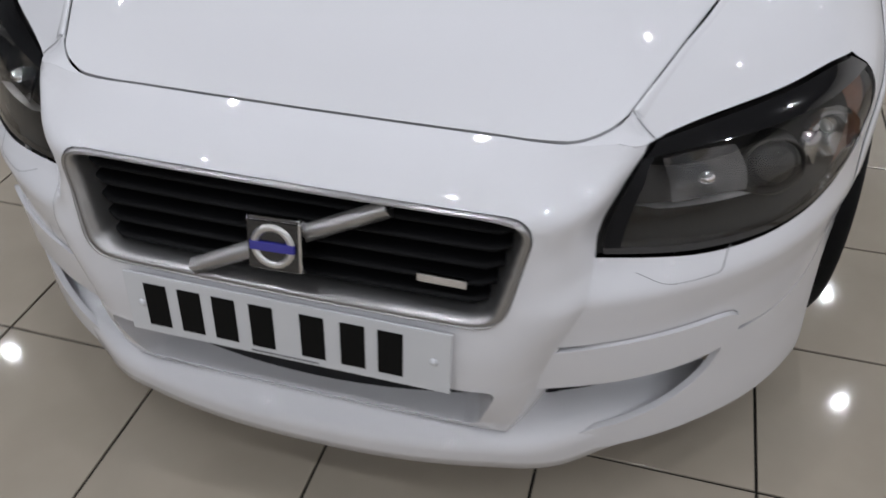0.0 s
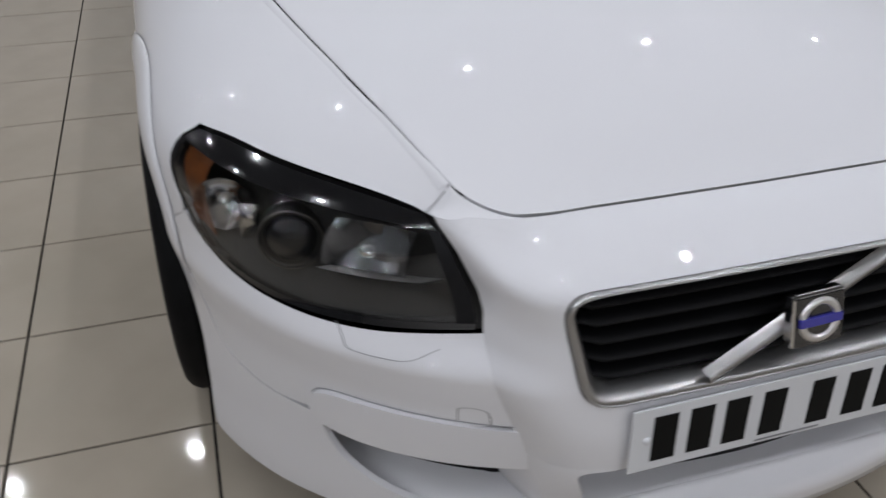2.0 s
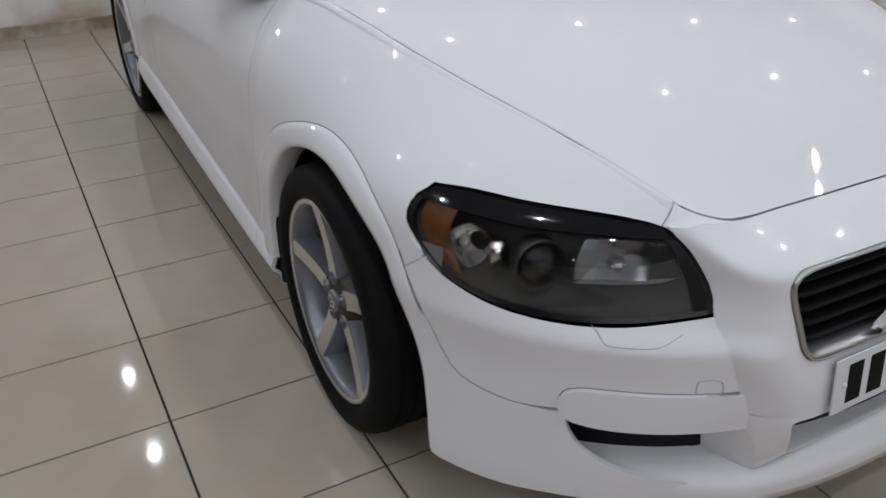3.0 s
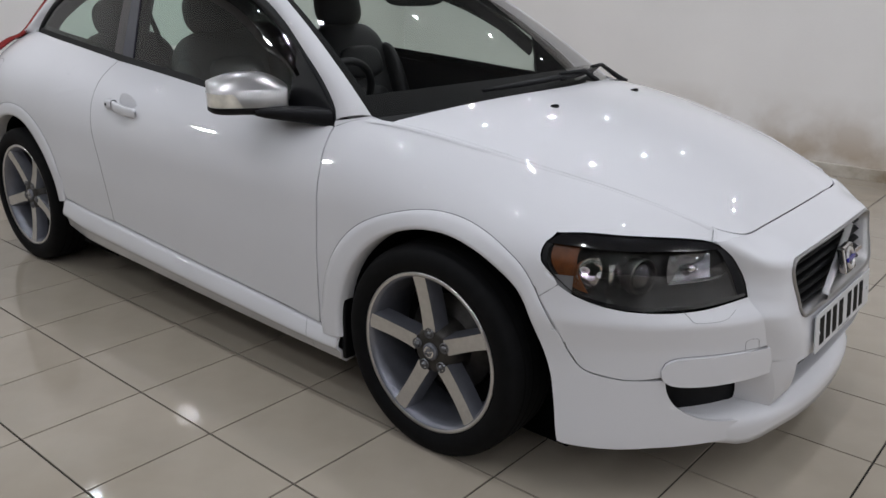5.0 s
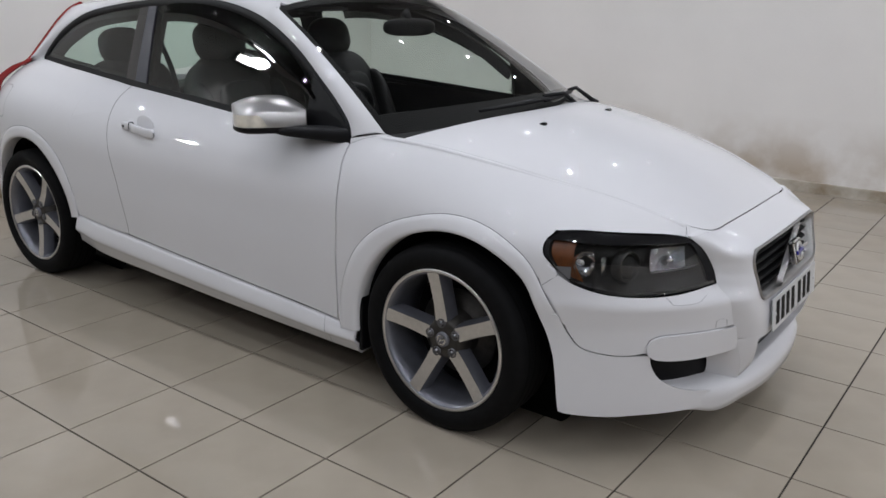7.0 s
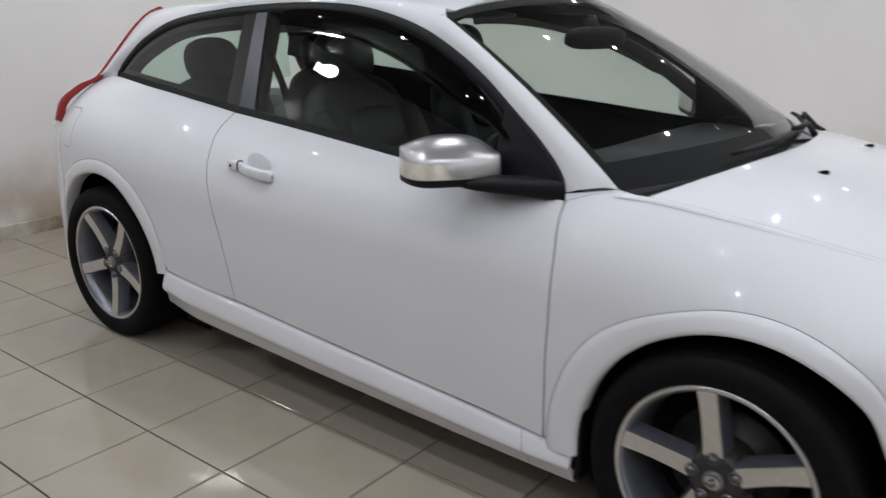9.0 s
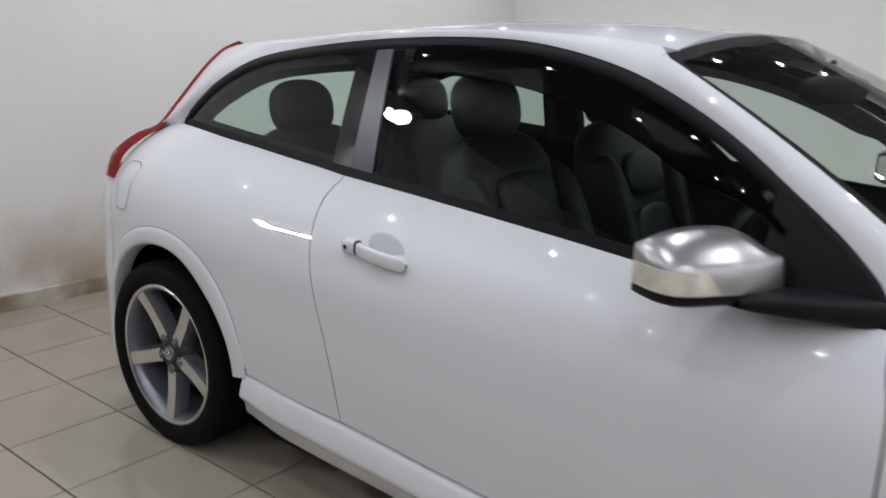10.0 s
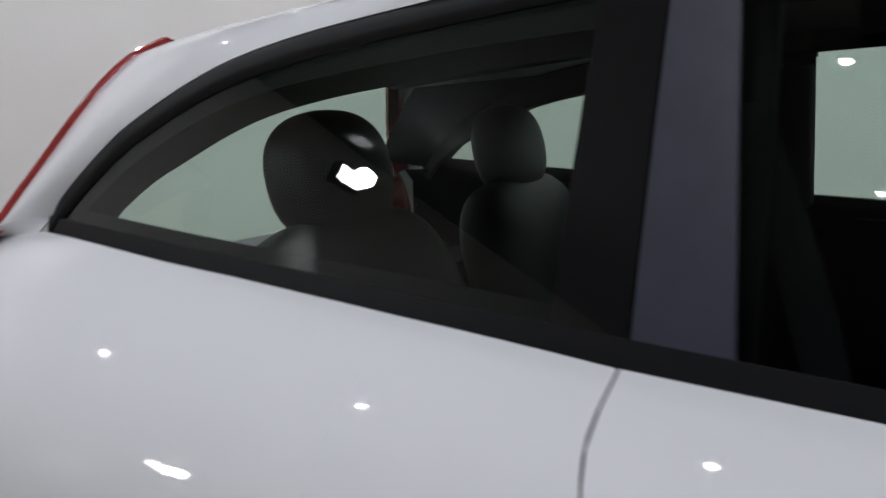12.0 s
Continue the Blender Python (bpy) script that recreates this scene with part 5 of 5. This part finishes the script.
for sgn in SIDES:
    axis = Vector((-0.15, sgn * 0.20, 0.0)).normalized()
    m = Matrix.Translation((-0.785, sgn * 0.858, 0.995)) @ Matrix.Rotation(math.atan2(axis.y, axis.x) - sgn * math.pi / 2, 4, "Z")
    cap, base, lens = [], [], []
    for i in range(45):
        k = math.sin(math.pi / 2 * (-1 + i / 22)) if i > 22 else -1 + i / 22
        top, crease = mirror_top(k), 0.026 - 0.006 * max(k, 0) ** 2
        section = [(-0.047, -0.033), (-0.047, top - 0.012), (-0.045, top - 0.004), (-0.038, top), (-0.015, top - 0.10 * (top - crease)), (0.018, top - 0.45 * (top - crease)), (0.042, top - 0.85 * (top - crease)), (0.050, crease - 0.001), (0.0555, crease - 0.005), (0.059, crease - 0.011), (0.064, -0.005), (0.066, -0.022), (0.0655, -0.033)]
        cap.append([m @ mirror_point(k, x, z, sgn) for x, z in section])
        under = [(0.0655, -0.0335), (0.0655, -0.040), (0.062, -0.049), (0.052, -0.056), (0.030, -0.060), (-0.03, -0.060), (-0.043, -0.055), (-0.047, -0.045), (-0.047, -0.0335)]
        base.append([m @ mirror_point(k, x, z, sgn) for x, z in under])
    for rows, mid in ((cap, (-0.01, 0.0)), (base, (0.0, -0.045))):
        hub = m @ mirror_point(-0.97, mid[0], mid[1], sgn)
        first = rows[0]
        rows.insert(0, [p.lerp(hub, 0.10) + (first[0] - rows[3][0]) * 0.03 for p in first])
        rows.insert(0, [hub.copy() for _ in first])
    mir = part("door_mirror", skin(cap, 0, False, Vector((0, 0, 0.9))), SILVER, car, "silver-capped door mirror on a black arm")
    part("mirror_base", skin(base, 0, False, Vector((0, 0, 1.2))), TRIM, mir, "black lower mirror shell")
    part("mirror_rim", placed(cushion(0.245, 0.010, 0.098, e=4.0, n=14), m @ Matrix.Translation((-0.046, 0, 0.004))), TRIM, mir, "black rim round the mirror glass")
    part("mirror_glass", placed(cushion(0.215, 0.006, 0.080, e=4.0, n=12), m @ Matrix.Translation((-0.0500, 0, 0.003))), CHROME, mir, "mirror glass")
    rows = []
    for i, (x, y, z, h) in enumerate(((-0.552, 0.722, 0.934, 0.030), (-0.61, 0.768, 0.940, 0.0245), (-0.67, 0.81, 0.944, 0.021), (-0.735, 0.845, 0.946, 0.0165), (-0.765, 0.86, 0.946, 0.010))):
        ring_pts = []
        for b in [2 * math.pi * q / 24 for q in range(25)]:
            cx, cz = math.copysign(abs(math.cos(b)) ** 0.5, math.cos(b)), math.copysign(abs(math.sin(b)) ** 0.5, math.sin(b))
            ring_pts.append(Vector((x + 0.052 * cx, sgn * (y + 0.022 * cx), z + h * cz)))
        rows.append(ring_pts)
    part("mirror_arm", skin(rows), TRIM, mir, "broad black mirror arm")
    rows = []
    for i in range(25):
        k = math.sin(math.pi / 2 * (0.06 + 0.935 * i / 24))
        high = -0.031 + 0.042 * (1 - (1 - smooth(0.06, 0.42, k)) ** 2.0)
        rows.append([m @ (mirror_point(k, 0.0668 - 0.16 * max(z + 0.015, 0.0) + 0.0012, z, sgn) + Vector((0, sgn * 0.0016 * k, 0))) for z in [-0.031 + (high + 0.031) * j / 5 for j in range(6)]])
    part("mirror_indicator", skin(rows, 0.003, False, Vector((0, 0, 0.99))), INDICATOR, mir, "clear indicator lens")

# ---- wind deflectors over the door windows ----
for sgn in SIDES:
    tc = path2((-0.70, 1.055), (-0.82, 1.155), (-0.96, 1.235), (-1.12, 1.300), (-1.32, 1.352), (-1.52, 1.376), (-1.70, 1.378), (-1.775, 1.372))
    rows = []
    for i in range(41):
        p, q = tc(i / 40), tc(min(1, i / 40 + 0.02)) - tc(max(0, i / 40 - 0.02))
        n = Vector((-q.y, q.x, 0)).normalized()
        if n.y > 0:
            n = -n
        w = 0.066 * smooth(0.0, 0.22, i / 40) + 0.014
        rows.append([Vector(glass_side(sgn, o)(*(p + n * w * f)[:2])) for f, o in ((0.0, 0.004), (0.12, 0.014), (0.6, 0.020), (1.0, 0.017))])
    part("wind_deflector", skin(rows), SMOKE, bpy.data.objects["door"] if sgn < 0 else bpy.data.objects["door.001"], "smoked plastic wind deflector")

# ---- wipers ----
for y0, y1, zoff in ((-0.36, 0.30, 0.0), (0.02, 0.56, 0.004)):
    pts = []
    for i in range(13):
        y = y0 + (y1 - y0) * i / 12
        q = y / 0.712
        p = Vector(screen(0.035 + 0.035 * (i / 12) * (1 if zoff else 0.6), q))
        pts.append(p + Vector((0.012, 0, 0.022)))
    wip = part("wiper", tube(pts, [0.006 + 0.004 * math.sin(math.pi * i / 12) for i in range(13)], 8), TRIM, car, "black windscreen wiper")
    part("wiper_arm", tube([pts[7] + Vector((0.0, 0, 0.012)), pts[10] + Vector((0.02, 0, 0.010)), Vector((-0.19 - 0.16 * (y1 / 0.7) ** 2 + 0.06, y1 + 0.03, 0.975)), Vector((-0.20 - 0.13 * (y1 / 0.7) ** 2 + 0.07, y1 + 0.05, 0.955))], [0.006, 0.008, 0.011, 0.016], 8), TRIM, wip, "black wiper arm")

# ---- inside the car ----
def seat(y, x, back_only=False):
    e = new("rear_seat" if back_only else "front_seat")
    e.parent = car
    e["label"] = "black leather seat with headrest"
    if back_only:
        part("seat_cushion", placed(cushion(0.56, 0.50, 0.16, e=3.2), pose(x + 0.38, y, 0.56, 0, -6, 0)), LEATHER, e)
        part("backrest", placed(cushion(0.52, 0.15, 0.56, e=3.4), pose(x + 0.02, y, 0.82, 0, -20, 0)), LEATHER, e)
        part("headrest", placed(cushion(0.27, 0.11, 0.20, e=2.5), pose(x - 0.07, y, 1.145, 0, -12, 0)), LEATHER, e)
    else:
        part("seat_cushion", placed(cushion(0.50, 0.54, 0.16, e=3.2), pose(x + 0.38, y, 0.50, 0, -8, 0)), LEATHER, e)
        part("backrest", placed(cushion(0.50, 0.16, 0.66, e=3.4), pose(x + 0.06, y, 0.82, 0, -20, 0)), LEATHER, e)
        for k in (-1, 1):
            part("side_bolster", placed(cushion(0.09, 0.17, 0.52, e=2.6, n=14), pose(x + 0.12, y + 0.215 * k, 0.79, 0, -20, 0)), LEATHER, e)
        part("backrest_panel", placed(cushion(0.27, 0.05, 0.16, e=3.0, n=12), pose(x + 0.10, y, 0.96, 0, -20, 0)), LEATHER, e)
        part("backrest_panel", placed(cushion(0.27, 0.05, 0.20, e=3.0, n=12), pose(x + 0.165, y, 0.76, 0, -20, 0)), LEATHER, e)
        part("headrest", placed(cushion(0.27, 0.12, 0.20, e=2.6), pose(x - 0.06, y, 1.205, 0, -14, 0)), LEATHER, e)
    for k in (-1, 1):
        hx = x - (0.06 if not back_only else 0.065)
        part("headrest_post", tube([(hx + 0.02, y + 0.06 * k, 0.98), (hx, y + 0.06 * k, 1.16)], 0.006, 8), CHROME, e)
    return e


for y in (-0.36, 0.36):
    seat(y, -1.61)
for y in (-0.33, 0.33):
    seat(y, -2.43, True)
rows = []
for i in range(17):
    t = i / 16
    rows.append([Vector((-0.24 - 0.60 * t - 0.12 * abs(q) ** 2 * (1 - t), 0.69 * q, 0.935 - 0.02 * abs(q) ** 2 + 0.025 * math.sin(math.pi * t) * (1 + 0.6 * math.exp(-((q + 0.52) / 0.25) ** 2)) - 0.16 * smooth(0.72, 1.0, t))) for q in [-1 + j / 16 for j in range(33)]])
dash = part("dashboard", skin(rows), DASH, car, "dark dashboard")
part("dash_front", box(-0.86, -0.78, -0.68, 0.68, 0.40, 0.80, 0.03), DASH, dash)
m = Matrix.Translation((-0.92, -0.36, 0.895)) @ Matrix.Rotation(radians(-65), 4, "Y")
wheel_ring = []
for i in range(48):
    a = 2 * math.pi * i / 48
    wheel_ring.append([m @ Vector(((0.185 + 0.015 * math.cos(b)) * math.cos(a), (0.185 + 0.015 * math.cos(b)) * math.sin(a), 0.015 * math.sin(b))) for b in [2 * math.pi * k / 10 for k in range(11)]])
steer = part("steering_wheel", skin(wheel_ring, 0, True), LEATHER, car, "black leather steering wheel")
part("steering_hub", placed(cushion(0.16, 0.13, 0.06, e=2.6, n=12), m), DASH, steer)
for a in (90, 210, 330):
    part("steering_spoke", placed(box_mesh(0.12, 0.035, 0.012), m @ Matrix.Rotation(radians(a), 4, "Z") @ Matrix.Translation((0.12, 0, 0))), DASH, steer)
mirror = part("interior_mirror", placed(cushion(0.25, 0.045, 0.075, e=3.0, n=14), pose(-0.83, 0.0, 1.288, 0, 10, -24)), DASH, car, "dark interior mirror")
part("mirror_stalk", tube([(-0.825, 0.0, 1.30), (-0.84, 0.0, 1.335), (-0.855, 0, 1.35)], [0.012, 0.016, 0.022], 10), DASH, mirror)
for y in (-0.34, 0.34):
    part("sun_visor", placed(cushion(0.34, 0.13, 0.016, e=3.5, n=10), pose(-1.10, y * 0.88, 1.366, 0, 6, 0)), LINING, car, "grey sun visor")
rows = [[Vector(roof(-1.03 - 1.82 * i / 24, -0.93 + 1.86 * j / 20)) - Vector((0, 0, 0.032)) for j in range(21)] for i in range(25)]
part("headlining", skin(rows), LINING, car, "grey roof lining")
part("cabin_floor", box(-3.05, -0.30, -0.74, 0.74, 0.25, 0.30), DASH, car, "dark carpet")
part("parcel_shelf", box(-3.10, -2.62, -0.52, 0.52, 0.86, 0.885, 0.008), DASH, car, "black luggage cover")
part("rear_seat_back", box(-2.66, -2.60, -0.62, 0.62, 0.40, 0.90, 0.02), DASH, car, "black seat back")
part("centre_console", box(-1.5, -0.8, -0.10, 0.10, 0.30, 0.58, 0.03), DASH, car, "dark centre console")
for sgn in SIDES:
    rows = [[Vector((x, sgn * (min(side_y(x, z), glass_y(x, belt_z(x)) + 0.05) - 0.065 - 0.02 * math.sin(5 * z)), z)) for z in (0.28, 0.42, 0.55, 0.68, 0.80, belt_z(x) - 0.03, belt_z(x) + 0.004)] for x in [-0.45 - 2.45 * k / 40 for k in range(41)]]
    part("door_lining", skin(rows), DASH, car, "dark door lining")
    # inner trims round the glass
    rows = []
    for i in range(41):
        p = path2((-0.72, 1.06), (-0.93, 1.21), (-1.12, 1.29), (-1.32, 1.345), (-1.52, 1.37), (-1.85, 1.366), (-2.20, 1.344))(i / 40)
        w = 0.035
        rows.append([Vector(glass_side(sgn, -0.02)(p.x, p.y + 0.01)), Vector(glass_side(sgn, -0.035)(p.x + 0.02 * smooth(-2.1, -2.6, p.x), p.y - w * 0.6)), Vector(glass_side(sgn, -0.06)(p.x + 0.04 * smooth(-2.1, -2.6, p.x), p.y - w))])
    part("window_trim", skin(rows), DASH, car, "dark inner window trim")
    edge = path2((-2.42, 1.315), (-2.50, 1.300), (-2.70, 1.218), (-2.80, 1.146), (-2.845, 1.085))
    rows = []
    for i in range(17):
        e = edge(i / 16)
        a = Vector(glass_side(sgn, -0.012)(e.x, e.y))
        r = Vector(rear_screen(0.02 + 0.55 * i / 16, sgn * 0.96)) + Vector((0.025, 0, -0.01))
        rows.append([a.lerp(r, k / 4) - Vector((0, sgn * 0.010 * math.sin(math.pi * k / 4), 0)) for k in range(5)])
    part("rear_pillar_lining", skin(rows), DASH, car, "dark inner rear pillar cover")
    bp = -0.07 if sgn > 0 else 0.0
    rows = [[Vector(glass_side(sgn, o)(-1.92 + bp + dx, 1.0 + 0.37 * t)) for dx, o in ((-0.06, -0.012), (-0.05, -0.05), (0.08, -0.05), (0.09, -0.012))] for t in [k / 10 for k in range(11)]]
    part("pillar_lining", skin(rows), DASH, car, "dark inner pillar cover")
    pts = [(-1.86, sgn * 0.56, 1.24), (-1.80, sgn * 0.53, 1.05), (-1.74, sgn * 0.545, 0.80), (-1.66, sgn * 0.56, 0.48)]
    c = path2(*pts)
    rows = [[c(i / 16) + Vector((-0.022, 0, 0)), c(i / 16) + Vector((0.022, 0, 0))] for i in range(17)]
    if sgn < 0:
        part("seat_belt", skin(rows, 0, False), TRIM, car, "black seat belt")

# ---- flood lamp on the rear wall ----
flood = tagged(new("wall_flood_lamp"), "square white flood lamp fixed to the wall, switched on", "lamp")
flood.location = (REAR_WALL, -2.60, 2.25)
part("bracket", box(0.0, 0.10, -0.02, 0.02, -0.02, 0.02, 0.004), DARK_STEEL, flood)
part("casing", box(0.09, 0.15, -0.10, 0.10, -0.062, 0.062, 0.012), DARK_STEEL, flood)
part("lamp_panel", box(0.1502, 0.154, -0.085, 0.085, -0.046, 0.046, 0.001), glow("flood_glow", (1.0, 0.98, 0.95), 45.0), flood, "bright lamp panel")
beam = bpy.data.lights.new("flood_beam", "SPOT")
beam.energy, beam.spot_size, beam.spot_blend, beam.shadow_soft_size, beam.color = 45.0, radians(150), 0.5, 0.06, (0.9, 0.96, 1.0)
ob = new("flood_beam", beam)
ob.matrix_world = pose(REAR_WALL + 0.24, -2.60, 2.25, 0, -62, 0)
for tilt, off in ((0, -0.09), (180, 0.09)):
    beam = bpy.data.lights.new("wall_wash", "SPOT")
    beam.energy, beam.spot_size, beam.spot_blend, beam.shadow_soft_size, beam.color = 34.0, radians(56), 0.8, 0.03, (0.9, 0.96, 1.0)
    ob = new("wall_wash", beam)
    ob.matrix_world = pose(REAR_WALL + 0.13, -2.60, 2.25 + off, tilt, 0, 0)

# ---- floor tiles ----
PITCH, TX, TY, JOINT = 0.405, 0.242, -0.836, 0.006


def tile_mesh():
    h, t, c = PITCH / 2 - JOINT / 2, 0.0045, 0.0008
    v = [Vector((x * h, y * h, -t)) for x, y in ((-1, -1), (1, -1), (1, 1), (-1, 1))]
    v += [Vector((x * h, y * h, -c)) for x, y in ((-1, -1), (1, -1), (1, 1), (-1, 1))]
    v += [Vector((x * (h - c), y * (h - c), 0)) for x, y in ((-1, -1), (1, -1), (1, 1), (-1, 1))]
    f = [(8, 9, 10, 11)]
    for b in (0, 4):
        f += [(b + k, b + (k + 1) % 4, b + 4 + (k + 1) % 4, b + 4 + k) for k in range(4)]
    return v, f


floor = bpy.data.objects["floor"]
tv, tf = tile_mesh()
tile_me = bpy.data.meshes.new("tile")
tile_me.from_pydata([tuple(v) for v in tv], [], tf)
tile_me.materials.append(TILE)
rest_v, rest_f = [], []
ix0, ix1 = math.floor((REAR_WALL - TX) / PITCH), math.ceil((FRONT_WALL - TX) / PITCH)
iy0, iy1 = math.floor((NEAR_WALL - TY) / PITCH), math.ceil((FAR_WALL - TY) / PITCH)
for ix in range(ix0, ix1):
    for iy in range(iy0, iy1):
        cx, cy = TX + PITCH * (ix + 0.5), TY + PITCH * (iy + 0.5)
        near = -4.6 < cx < 1.9 and -2.9 < cy < -0.6 or 0.2 < cx < 2.2 and -0.8 < cy < 3.9
        tilt = (noise.random() - 0.5) * 0.0012, (noise.random() - 0.5) * 0.0012
        if near:
            ob = new("tile", tile_me)
            ob.parent = floor
            ob.location, ob.rotation_euler = (cx, cy, 0), (tilt[0], tilt[1], 0)
        else:
            k = len(rest_v)
            rest_v += [(v.x + cx, v.y + cy, v.z + tilt[0] * v.y - tilt[1] * v.x) for v in tv]
            rest_f += [tuple(q + k for q in g) for g in tf]
me = bpy.data.meshes.new("far_tiles")
me.from_pydata(rest_v, [], rest_f)
me.materials.append(TILE)
far_tiles = new("far_tiles", me)
far_tiles.parent = floor
far_tiles["kind"] = "stuff"
